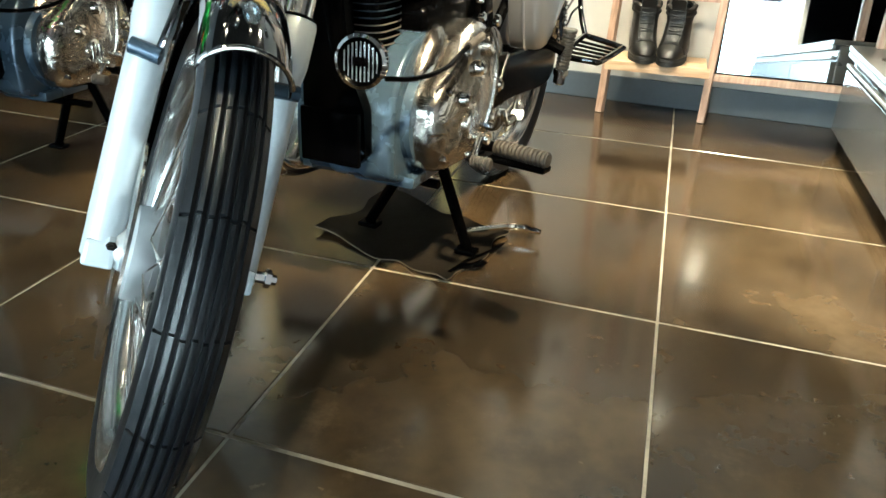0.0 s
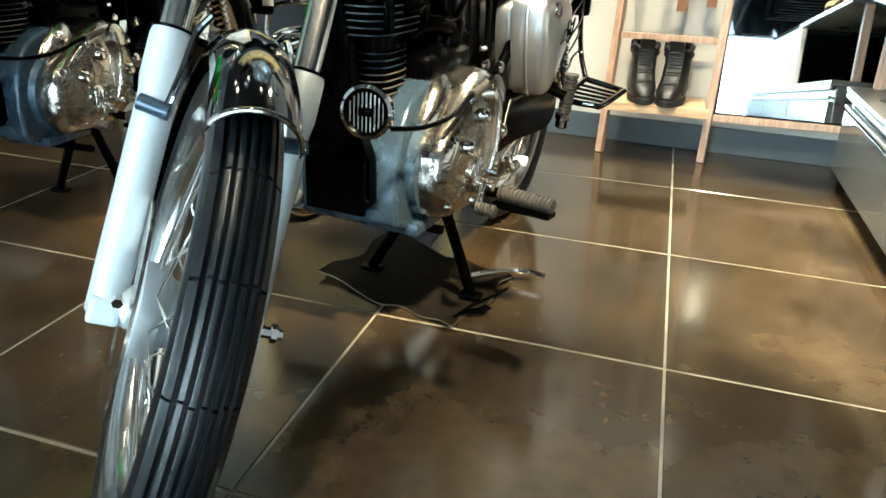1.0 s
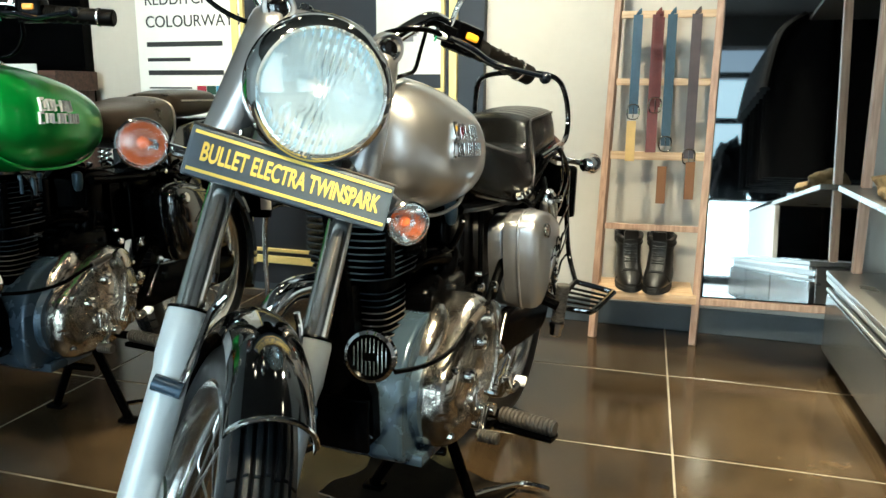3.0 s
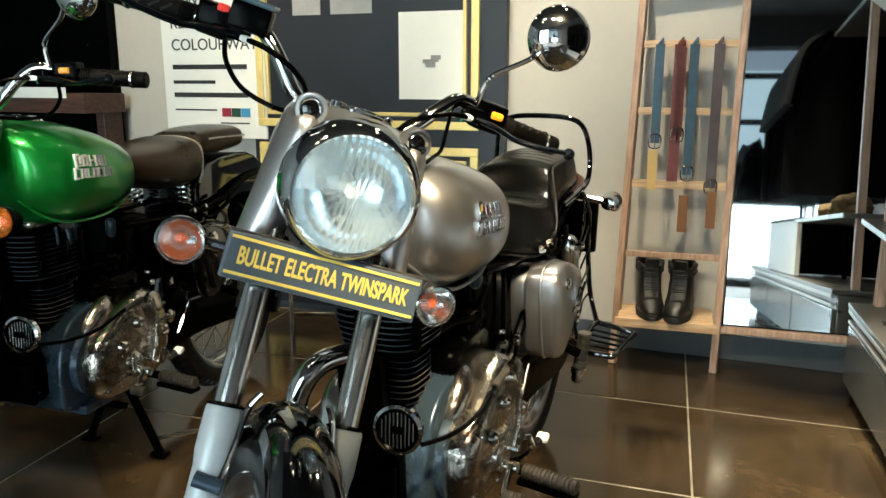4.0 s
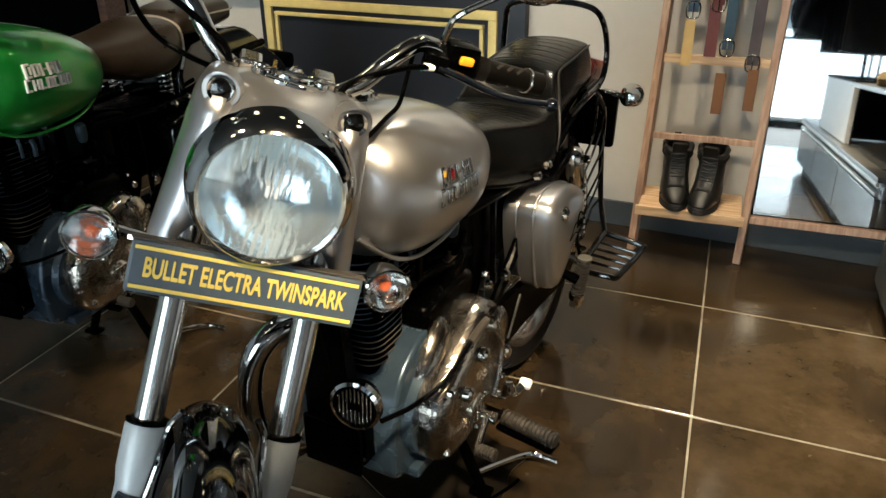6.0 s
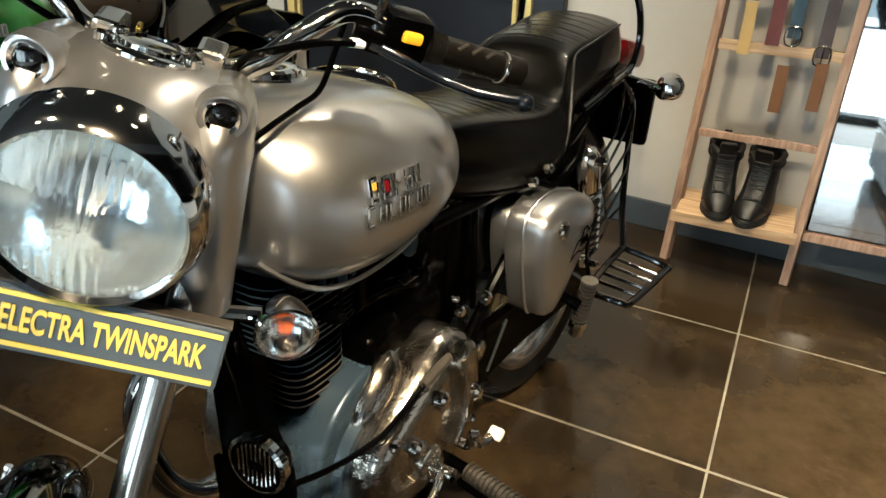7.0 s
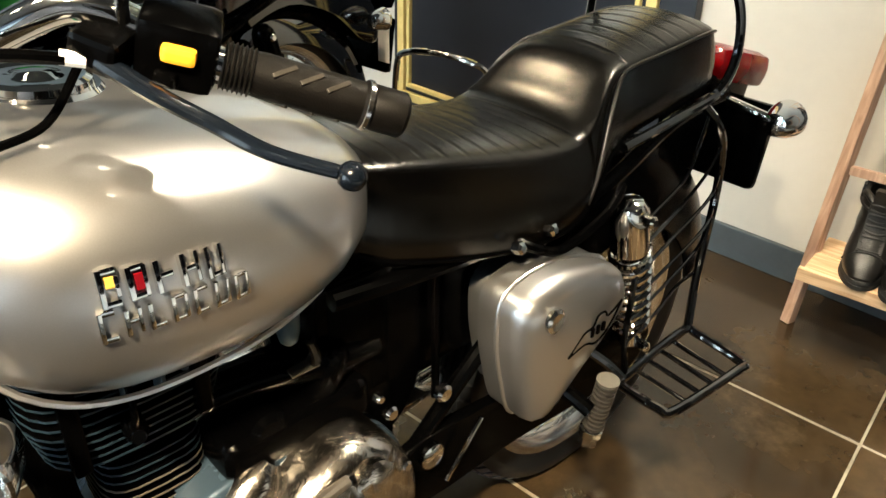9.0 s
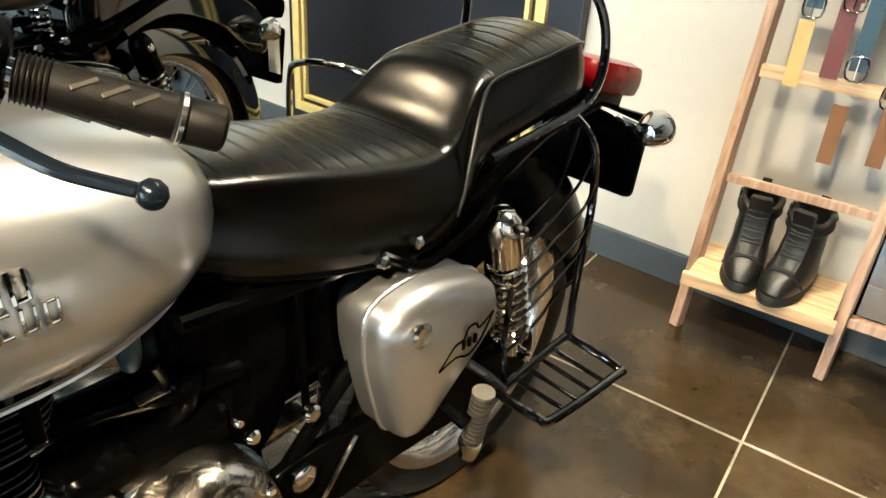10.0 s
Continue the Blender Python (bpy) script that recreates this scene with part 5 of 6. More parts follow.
        lv = tube(B(), [f(0.205, 0.275, 1.092), f(0.245, 0.268, 1.088), f(0.285, 0.272, 1.080), f(0.33, 0.262, 1.082), f(0.378, 0.262, 1.088)], lambda t: 0.0085 - 0.002 * t, 10, 6, flat=0.7)
        bmesh.ops.create_icosphere(lv, subdivisions=2, radius=0.011, matrix=Matrix.Translation(f(0.387, 0.263, 1.088)))
        part("lever", lv, LEVER, bar, "black ball-ended lever", m)
        part("lever_perch", box(B(), f(0.200, 0.286, 1.096), (0.034, 0.035, 0.026), 0.005), SATIN, bar, "", m, smooth=False)
        # mirror: stem and domed back
        mc = f(0.302, 0.288, 1.266)
        st = tube(B(), [f(0.206, 0.300, 1.112), f(0.205, 0.292, 1.150), f(0.215, 0.288, 1.172), f(0.262, 0.285, 1.215), mc + Vector((-0.02 * s, -0.012, -0.018))], 0.0048, 8, 5)
        mi = part("mirror", st, CHROME, bike, "round chromed rear-view mirror on a bent stem", m)
        part("mirror_back", lathe(B(), [(0.002, -0.026), (0.022, -0.024), (0.042, -0.015), (0.053, -0.002), (0.056, 0.006), (0.054, 0.010)], mc, (0.1 * s, 1, 0), 36), CHROME, mi, "", m)
        part("mirror_glass", lathe(B(), [(0.052, 0.009), (0.052, 0.0105)], mc, (0.1 * s, 1, 0), 36), MIRROR, mi, "", m)
        # cables
        part("cable", tube(B(), [f(0.196, 0.272, 1.090), f(0.155, 0.245, 1.088), f(0.11, 0.222, 1.072), f(0.082, 0.238, 1.045), f(0.07, 0.27, 0.99), f(0.05, 0.28, 0.92)], 0.0045, 8, 6), SATIN, bar, "black control cable", m)
        part("cable_end", tube(B(), [f(0.196, 0.272, 1.090), f(0.182, 0.264, 1.090)], 0.0055, 8, 1), WHITEP, bar, "", m)
        if s > 0:
            part("earth_wire", tube(B(), [f(0.206, 0.284, 1.088), f(0.196, 0.276, 1.100), f(0.186, 0.276, 1.094), f(0.184, 0.284, 1.078)], 0.0018, 6, 5), WIREGREEN, bar, "thin green wire", m)
        if s > 0 and not classic:
            part("wire", tube(B(), [(0.114, 0.428, 1.040), (0.113, 0.406, 1.004), (0.115, 0.377, 0.970), (0.118, 0.338, 0.961), (0.127, 0.290, 0.956), (0.122, 0.262, 0.945)], 0.0035, 8, 6), SATIN, bar, "black cable drooping over the tank")
        else:
            part("wire", tube(B(), [f(0.218, 0.304, 1.078), f(0.208, 0.318, 1.045), f(0.175, 0.320, 1.012), f(0.125, 0.305, 1.000), f(0.075, 0.270, 1.005)], 0.0042, 8, 6), SATIN, bar, "", m)
        # indicators
        indicator(bike, (0.200 * s, 0.125, 0.799), (0.16 if s > 0 else 0.0, -1, 0.08), m, not classic, (0.10 * s, 0.125, 0.803), AMBERLENS if classic else None)
    if plate:
        turn = Matrix.Rotation(radians(-17.6), 3, "X")
        pc = Vector((-0.003, 0.027, 0.831))
        pl = part("name_plate", box(B(), pc + turn @ Vector((0, 0.009, 0)), (0.282, 0.018, 0.066), 0.004, turn), SLATE, bike, "slate grey name plate with yellow lettering and rules", m, smooth=False)
        T = m @ Matrix.Translation(pc) @ turn.to_4x4()
        part("plate_rule", box(B(), (0, -0.0012, 0.0245), (0.272, 0.002, 0.0042)), YELLOW, pl, "", T, smooth=False)
        part("plate_rule", box(B(), (0, -0.0012, -0.0245), (0.272, 0.002, 0.0042)), YELLOW, pl, "", T, smooth=False)
        part("plate_edge", box(B(), (0, 0.009, 0.0345), (0.284, 0.020, 0.003), 0.001), PEGRUB, pl, "", T, smooth=False)
        w = words("lettering", "BULLET ELECTRA TWINSPARK", 0.034, YELLOW, pl, T @ Matrix.Translation((0, -0.0012, 0)) @ pose(0, 0, 0, 90), 0.0008, width=0.246, bold=0.0009)
    else:
        part("number_plate", box(B(), (0, 0.03, 0.80), (0.24, 0.006, 0.06), 0.002), SATIN, bike, "plain black plate", m, smooth=False)


def engine_parts(bike):
    case = [(0.345, 0.30), (0.36, 0.262), (0.44, 0.247), (0.60, 0.250), (0.70, 0.272), (0.735, 0.36), (0.70, 0.46), (0.60, 0.51), (0.48, 0.52), (0.39, 0.48), (0.35, 0.40)]
    cc = part("crankcase", slab(B(), case, -0.10, 0.10, 0.01), ALLOY, bike, "cast alloy crankcase")
    part("right_cover", slab(B(), [(y, z) for y, z in case], -0.10, -0.155, 0.02, 0.01), POLISHED, cc)
    # front barrel of the case, in alloy with the daylight's blue in its colour
    part("case_front", lathe(B(), [(0.100, 0.0), (0.108, 0.01), (0.108, 0.085), (0.100, 0.112)], (0.005, 0.478, 0.362), (1, 0, 0), 40), ALLOY, cc, "alloy case front tinted blue for daylight")
    part("sump", box(B(), (0.055, 0.47, 0.252), (0.13, 0.15, 0.024), 0.006), ALLOY, cc)
    cover = [(0.402, 0.305), (0.394, 0.36), (0.408, 0.415), (0.465, 0.465), (0.535, 0.508), (0.605, 0.530), (0.662, 0.505), (0.70, 0.44), (0.702, 0.365), (0.668, 0.298), (0.58, 0.262), (0.48, 0.262), (0.428, 0.272)]
    part("primary_cover", slab(B(), cover, 0.085, 0.172, 0.036, 0.012, 6), COVER, cc, "polished primary case cover in wrinkled clear wrap", sharp=50)
    part("cover_rib", tube(B(), [(0.176, 0.605, 0.500), (0.184, 0.612, 0.45), (0.184, 0.608, 0.39), (0.176, 0.598, 0.335)], 0.020, 12, 6, flat=0.45), COVER, cc)
    part("inspection_cap", lathe(B(), [(0.030, 0), (0.030, 0.014), (0.024, 0.018), (0.003, 0.018)], (0.172, 0.615, 0.487), (1, 0, 0.25), 24), COVER, cc)
    part("cover_emblem", lathe(B(), [(0.030, 0.0), (0.030, 0.006), (0.026, 0.009), (0.004, 0.010)], (0.180, 0.515, 0.350), (1, 0, 0), 28), POLISHED, cc)
    for k in range(3):
        part("emblem_bar", box(B(), (0.190, 0.501 + 0.014 * k, 0.350), (0.004, 0.007, 0.034), 0.001), CHROME, cc, smooth=False)
    for y, z in ((0.425, 0.30), (0.44, 0.425), (0.52, 0.485), (0.672, 0.47), (0.672, 0.32), (0.55, 0.275)):
        part("cover_bolt", lathe(B(), [(0.0075, 0), (0.0075, 0.010), (0.005, 0.013)], (0.160, y, z), (1, 0, 0), 8), CHROME, cc)
    lob = lathe(B(), [(0.004, 0.0), (0.022, 0.004), (0.031, 0.025), (0.033, 0.07), (0.028, 0.11), (0.012, 0.13)], (0.098, 0.435, 0.430), (0.0, 0.70, 0.70), 24)
    part("starter_cover", lob, COVER, cc, "chromed starter cover")
    part("starter_motor", lathe(B(), [(0.02, 0), (0.026, 0.006), (0.026, 0.07), (0.018, 0.078)], (0.02, 0.535, 0.555), (1, 0, 0), 24), SATIN, cc)
    for k, (y, z) in enumerate(((0.545, 0.452), (0.478, 0.405), (0.648, 0.40))):
        part("boss", lathe(B(), [(0.016, 0), (0.015, 0.012), (0.009, 0.016), (0.003, 0.015)], (0.178, y, z), (1, 0, 0.05), 16), CHROME, cc)
    # finned barrel and head
    cy = 0.405
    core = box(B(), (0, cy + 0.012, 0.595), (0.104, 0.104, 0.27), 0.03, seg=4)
    cyl = part("cylinder", core, SATIN, bike, "black finned cylinder with painted light along its fin edges")
    for k in range(20):
        z = 0.492 + 0.0120 * k
        head = k >= 10
        wx, wy = (0.178, 0.20) if head else (0.126, 0.124)
        if k in (8, 9):
            continue
        taper = 1 - 0.028 * max(0, 14 - k) if head else 0.94
        wx, wy = wx * taper, wy * taper
        yc = cy + (0.004 if head else 0.016)
        # each fin gets a thin rim coloured as the light it catches
        for name, grow, tall, coat in (("fin", 0.0, 0.0015, SATIN), ("fin_edge_lit", 0.0007, 0.0012, FINLAMPLIT if k < 5 else FINSKYLIT)):
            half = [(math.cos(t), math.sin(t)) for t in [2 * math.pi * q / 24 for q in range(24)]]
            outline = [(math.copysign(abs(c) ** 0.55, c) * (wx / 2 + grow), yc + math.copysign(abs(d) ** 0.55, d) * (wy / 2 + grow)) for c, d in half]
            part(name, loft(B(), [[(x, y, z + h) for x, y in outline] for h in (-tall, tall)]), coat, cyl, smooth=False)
    # dark damper bars between the fins and two bright studs
    for x, y, h in ((0.082, cy - 0.062, 0.11), (0.087, cy + 0.062, 0.09)):
        part("fin_damper", box(B(), (x, y, 0.672), (0.016, 0.018, h), 0.004), SATIN, cyl, smooth=False)
    for y in (cy - 0.012, cy + 0.048):
        part("head_stud", lathe(B(), [(0.004, 0), (0.004, 0.034), (0.0065, 0.035), (0.0065, 0.044), (0.003, 0.046)], (0.0895, y, 0.690), (0, 0, 1), 8), BLUECAST, cyl)
    part("rocker_cover", box(B(), (0, cy + 0.005, 0.745), (0.12, 0.14, 0.03), 0.012), POLISHED, cyl)
    part("spark_cap", lathe(B(), [(0.011, 0), (0.012, 0.03), (0.007, 0.045)], (0.085, cy - 0.01, 0.655), (1, -0.2, 0.3), 12), SATIN, cyl)
    part("plug_lead", tube(B(), [(0.118, cy - 0.018, 0.668), (0.122, cy - 0.016, 0.70), (0.09, cy - 0.01, 0.735), (0.05, cy, 0.75)], 0.0035, 8, 6), SATIN, cyl)
    part("oil_pipe", tube(B(), [(0.090, cy + 0.02, 0.725), (0.096, cy + 0.02, 0.71), (0.094, cy + 0.02, 0.685)], 0.006, 8, 4), BLUECAST, cyl)
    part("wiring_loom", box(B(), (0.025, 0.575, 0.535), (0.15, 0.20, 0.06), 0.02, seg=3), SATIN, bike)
    # horn and its bracket
    hc = Vector((0.093, 0.250, 0.505))
    hn = part("horn", lathe(B(), [(0.004, -0.03), (0.034, -0.026), (0.041, -0.008), (0.042, 0.004), (0.038, 0.008), (0.034, 0.004), (0.033, -0.004), (0.003, -0.005)], hc, (0.15, -1, 0.05), 32), SATIN, bike, "round horn with a slotted grille")
    part("horn_ring", lathe(B(), [(0.035, 0.002), (0.039, 0.008), (0.0445, 0.005), (0.0445, -0.006), (0.041, -0.01), (0.035, 0.002)], hc, (0.15, -1, 0.05), 32, False), CHROME, hn, "chromed ring")
    q = Vector((0.15, -1, 0.05)).to_track_quat("Z", "Y").to_matrix().to_4x4()
    for k in range(9):
        x = -0.028 + 0.007 * k
        h = 2 * math.sqrt(max(0.0, 0.033 ** 2 - x * x))
        part("slat", box(B(), (x, 0, 0.004), (0.0032, h, 0.004), 0.001, seg=1), CHROME, hn, m=Matrix.Translation(hc) @ q, smooth=False)
    part("horn_badge", box(B(), (0, 0, 0.006), (0.026, 0.014, 0.006), 0.002, seg=1), SATIN, hn, m=Matrix.Translation(hc) @ q, smooth=False)
    part("horn_lead", tube(B(), [hc + Vector((0.04, 0.01, -0.025)), hc + Vector((0.06, 0.08, -0.035)), hc + Vector((0.078, 0.16, -0.03)), hc + Vector((0.078, 0.25, -0.01)), hc + Vector((0.075, 0.345, 0.0))], 0.0045, 8, 6), SATIN, hn)
    part("cable_spring", tube(B(), [hc + Vector((0.078, 0.26, -0.008)), hc + Vector((0.075, 0.335, 0.0))], 0.008, 10, 3), PEGRUB, hn)
    # black guard plate before the engine
    outline = [(-0.068, 0.60), (-0.066, 0.318), (-0.052, 0.300), (0.045, 0.300), (0.060, 0.318), (0.058, 0.40), (0.03, 0.47), (0.02, 0.60)]
    rings = [[(x, y, z) for x, z in outline] for y in (0.318, 0.345)]
    gp = part("guard_plate", loft(B(), rings), SATIN, bike, "black plate before the engine", smooth=False)
    part("plate_flap", box(B(), (0.0, 0.30, 0.352), (0.12, 0.012, 0.10), 0.004), SATIN, gp, smooth=False)
    for x in (0.052, 0.02):
        part("plate_bolt", lathe(B(), [(0.007, 0), (0.007, 0.008)], (x, 0.318, 0.325), (0, -1, 0), 6), CHROME, gp)
    # throttle body, tap and tags
    part("throttle_body", lathe(B(), [(0.02, 0), (0.026, 0.01), (0.026, 0.07), (0.02, 0.08)], (0.065, 0.615, 0.545), (0.1, 0.2, 0.9), 24), SATIN, bike, "blue-grey throttle body")
    part("intake_hose", tube(B(), [(0.04, 0.47, 0.60), (0.06, 0.54, 0.615), (0.07, 0.62, 0.60), (0.06, 0.70, 0.58)], 0.022, 14, 5), SATIN, bike)
    part("paper_tag", box(B(), (0.085, 0.585, 0.622), (0.024, 0.036, 0.002), 0.0, Matrix.Rotation(radians(14), 3, "Y")), PEGRUB, bike, "brown paper tag", smooth=False)
    part("fuel_tap", lathe(B(), [(0.008, 0), (0.013, -0.006), (0.013, -0.03), (0.010, -0.045), (0.005, -0.05)], (0.108, 0.560, 0.728), (0, 0, 1), 16), BLUECAST, bike, "blue-grey fuel tap")
    part("fuel_hose", tube(B(), [(0.125, 0.575, 0.685), (0.11, 0.59, 0.65), (0.09, 0.60, 0.62)], 0.006, 8, 4), SATIN, bike)
    part("exhaust_pipe", tube(B(), [(-0.03, 0.32, 0.60), (-0.06, 0.25, 0.60), (-0.085, 0.215, 0.55), (-0.105, 0.22, 0.44), (-0.12, 0.27, 0.32), (-0.13, 0.36, 0.255), (-0.135, 0.55, 0.235), (-0.14, 0.75, 0.24)], 0.021, 18, 6), CHROME, bike, "chromed exhaust pipe")
    part("silencer", lathe(B(), [(0.022, 0), (0.045, 0.1), (0.048, 0.2), (0.048, 0.62), (0.03, 0.68), (0.022, 0.70)], (-0.145, 0.72, 0.24), (-0.03, 1, 0.05), 28), CHROME, bike, "chromed silencer")


def controls(bike):
    def ribbed(a, c, r, n):
        a, c = Vector(a), Vector(c)
        L = (c - a).length
        prof = [(r * 0.6, 0)]
        for k in range(n):
            z = L * (k + 0.1) / n
            prof += [(r, z), (r, z + L * 0.5 / n), (r * 0.82, z + L * 0.6 / n), (r * 0.82, z + L * 0.9 / n)]
        prof.append((r * 0.7, L))
        return lathe(B(), prof, a, c - a, 18)
    for s in (1, -1):
        fp = part("footpeg", ribbed((0.212 * s, 0.588, 0.288), (0.33 * s, 0.566, 0.286), 0.017, 13), PEGRUB, bike, "worn ribbed rubber footpeg")
        part("peg_plate", box(B(), (0.265 * s, 0.580, 0.265), (0.13, 0.036, 0.012), 0.004, Matrix.Rotation(radians(-10 * s), 3, "Z")), SATIN, fp, smooth=False)
        part("peg_rod", tube(B(), [(0.10 * s, 0.60, 0.285), (0.215 * s, 0.588, 0.287)], 0.011, 10, 1), SATIN, fp)
        rp = part("pillion_peg", ribbed((0.232 * s, 0.995, 0.466), (0.221 * s, 0.993, 0.374), 0.0165, 11), PEGRUB, bike, "folded ribbed pillion peg with a pale end")
        part("peg_end", lathe(B(), [(0.011, 0), (0.019, 0.003), (0.019, 0.016), (0.015, 0.018), (0.015, 0.036), (0.011, 0.040)], (0.220 * s, 0.993, 0.376), (-0.10 * s, 0.0, -1), 8), CHROME, rp)
        part("peg_cap", lathe(B(), [(0.017, 0), (0.017, 0.004), (0.004, 0.005)], (0.232 * s, 0.995, 0.466), (0.05, 0, 1), 18), PEGCAP, rp)
        part("peg_bracket", tube(B(), [(0.12 * s, 0.93, 0.46), (0.18 * s, 0.96, 0.44), (0.225 * s, 0.972, 0.42)], 0.012, 10, 4), SATIN, rp)
    sh = part("gear_lever", tube(B(), [(0.185, 0.535, 0.315), (0.198, 0.53, 0.325), (0.202, 0.50, 0.305), (0.206, 0.472, 0.292)], 0.008, 10, 5, flat=0.7), CHROME, bike, "chromed gear lever")
    part("lever_rubber", ribbed((0.206, 0.470, 0.292), (0.246, 0.468, 0.292), 0.0125, 6), PEGRUB, sh)
    part("lever_shaft", lathe(B(), [(0.02, 0), (0.02, 0.02), (0.012, 0.024), (0.012, 0.05)], (0.165, 0.535, 0.32), (1, 0, 0), 16), CHROME, sh)
    kk = part("kick_lever", tube(B(), [(0.168, 0.60, 0.33), (0.20, 0.605, 0.325), (0.212, 0.60, 0.36), (0.220, 0.61, 0.335), (0.232, 0.628, 0.345)], 0.009, 10, 6), CHROME, bike, "chromed folded kick lever")
    part("kick_end", box(B(), (0.236, 0.633, 0.348), (0.026, 0.022, 0.014), 0.006, Matrix.Rotation(radians(25), 3, "X")), WHITEP, kk, smooth=False)
    for s, fx, fy in ((1, 0.139, 0.642), (-1, -0.129, 0.672)):
        lg = part("stand_leg", tube(B(), [(0.055 + 0.020 * s, 0.595, 0.265), ((0.055 + 0.020 * s) * 0.5 + fx * 0.5, 0.5 * (0.595 + fy), 0.143), (fx, fy, 0.022)], 0.0125, 12, 4), SATIN, bike, "black centre stand leg")
        part("stand_foot", box(B(), (fx, fy, 0.0145), (0.05, 0.035, 0.012), 0.004), SATIN, lg, smooth=False)
    part("stand_bar", tube(B(), [(-0.095, 0.57, 0.19), (0.095, 0.57, 0.19)], 0.010, 10, 1), SATIN, bike)
    part("stand_lever", tube(B(), [(0.118, 0.63, 0.06), (0.16, 0.72, 0.045), (0.20, 0.79, 0.03), (0.265, 0.795, 0.028)], 0.007, 8, 5), CHROME, bike, "steel stand lever")


def rear_end(bike, classic, paint):
    wheel(bike, "rear_wheel", REAR, Matrix(), False, CHROME)
    part("rear_mudguard", guard_mesh(REAR, 0.378, 48, 206 if classic else 168, 0.088, 0.118 if classic else 0.165), BLACK if classic else SATIN, bike, "black rear mudguard")
    for s in (1, -1):
        part("swing_arm", tube(B(), [(0.085 * s, 0.72, 0.37), (0.088 * s, 0.95, 0.35), (0.092 * s, 1.225, 0.335)], 0.019, 12, 4), SATIN, bike)
        part("subframe", tube(B(), [(0.10 * s, 0.62, 0.70), (0.115 * s, 0.85, 0.69), (0.12 * s, 1.05, 0.70), (0.11 * s, 1.25, 0.76), (0.10 * s, 1.42, 0.77)], 0.012, 10, 5), SATIN, bike)
        part("lower_rail", tube(B(), [(0.07 * s, 0.66, 0.27), (0.10 * s, 0.74, 0.40), (0.115 * s, 0.84, 0.52), (0.12 * s, 1.0, 0.66)], 0.012, 10, 5), SATIN, bike)
        # shock absorber
        a, c = Vector((0.148 * s, 1.115, 0.665)), Vector((0.132 * s, 1.205, 0.385))
        d = (c - a)
        sa = part("shock_absorber", lathe(B(), [(0.006, -0.026), (0.020, -0.020), (0.028, -0.006), (0.030, 0.010), (0.030, 0.07), (0.024, 0.078), (0.014, 0.085), (0.014, d.length - 0.03), (0.02, d.length - 0.025), (0.02, d.length)], a, d, 20), CHROME if not classic else SATIN, bike, "rear shock absorber")
        q = d.to_track_quat("Z", "Y")
        pts = [a + q @ Vector((0.030 * math.cos(t), 0.030 * math.sin(t), 0.07 + (d.length - 0.11) * t / 57)) for t in [k * 0.5 for k in range(114)]]
        part("spring", tube(B(), pts, 0.0050, 6, 1), CHROME, sa, "chromed spring")
        part("mount_bolt", lathe(B(), [(0.010, 0), (0.010, 0.02), (0.006, 0.024)], c + Vector((0.016 * s, 0, 0)), (s, 0, 0), 8), CHROME, sa)
        part("mount_bolt", lathe(B(), [(0.010, 0), (0.010, 0.02), (0.006, 0.024)], a + Vector((0.02 * s, 0, 0)), (s, 0, 0), 8), CHROME, sa)
        # side box
        outline = [(0.836, 0.650), (0.92, 0.664), (1.025, 0.632), (1.052, 0.590), (1.042, 0.55), (0.965, 0.487), (0.898, 0.437), (0.862, 0.446), (0.838, 0.520), (0.826, 0.59)]
        tb = part("tool_box", slab(B(), outline, 0.128 * s, 0.212 * s, 0.028, 0.010, 6), paint if not classic else BLACK, bike, "painted side tool box", sharp=55)
        mid = Vector((0.94, 0.55))
        inner = [mid + (Vector(q) - mid) * 0.93 + Vector((0.020, -0.008)) for q in outline]
        part("inner_half", slab(B(), [tuple(q) for q in inner], 0.082 * s, 0.122 * s, 0.012, 0.0, 4), paint if not classic else BLACK, tb, sharp=55)
        ring = catmull([Vector((0.163 * s, *q)) for q in outline], 4, True)
        cc = sum(ring, Vector()) / len(ring)
        part("box_seam", tube(B(), [cc + (v - cc) * 1.006 for v in ring], 0.0036, 8, 1, True), paint if not classic else BLACK, tb)
        part("box_knob", lathe(B(), [(0.014, 0), (0.017, 0.003), (0.017, 0.008), (0.012, 0.011), (0.003, 0.010)], (0.214 * s, 0.869, 0.624), (s, 0, 0.1), 20), POLISHED, tb)
        upper = [(0.905, 0.548), (0.932, 0.574), (0.952, 0.577), (0.960, 0.592), (0.976, 0.592), (0.984, 0.582), (1.012, 0.596)]
        lower = [(0.905, 0.548), (0.938, 0.555), (0.964, 0.546), (0.990, 0.562), (1.012, 0.596)]
        for line in (upper, lower):
            part("box_emblem", tube(B(), [(0.2215 * s, y, z) for y, z in line], 0.0017, 6, 3), SATIN, tb, "dark winged outline")
        for k in range(3):
            part("box_emblem", box(B(), (0.2215 * s, 0.952 + 0.012 * k, 0.568), (0.004, 0.006, 0.014), 0.001), SATIN, tb, smooth=False)
        part("box_bracket", tube(B(), [(0.12 * s, 0.875, 0.70), (0.155 * s, 0.90, 0.688), (0.16 * s, 0.95, 0.672), (0.165 * s, 1.03, 0.70), (0.15 * s, 1.08, 0.72)], 0.007, 8, 5), SATIN, tb)
        for y, z in ((0.865, 0.70), (0.925, 0.705)):
            part("bracket_bolt", lathe(B(), [(0.009, 0), (0.009, 0.012), (0.005, 0.015)], (0.148 * s, y, z), (s, 0, 0.3), 6), CHROME, tb)
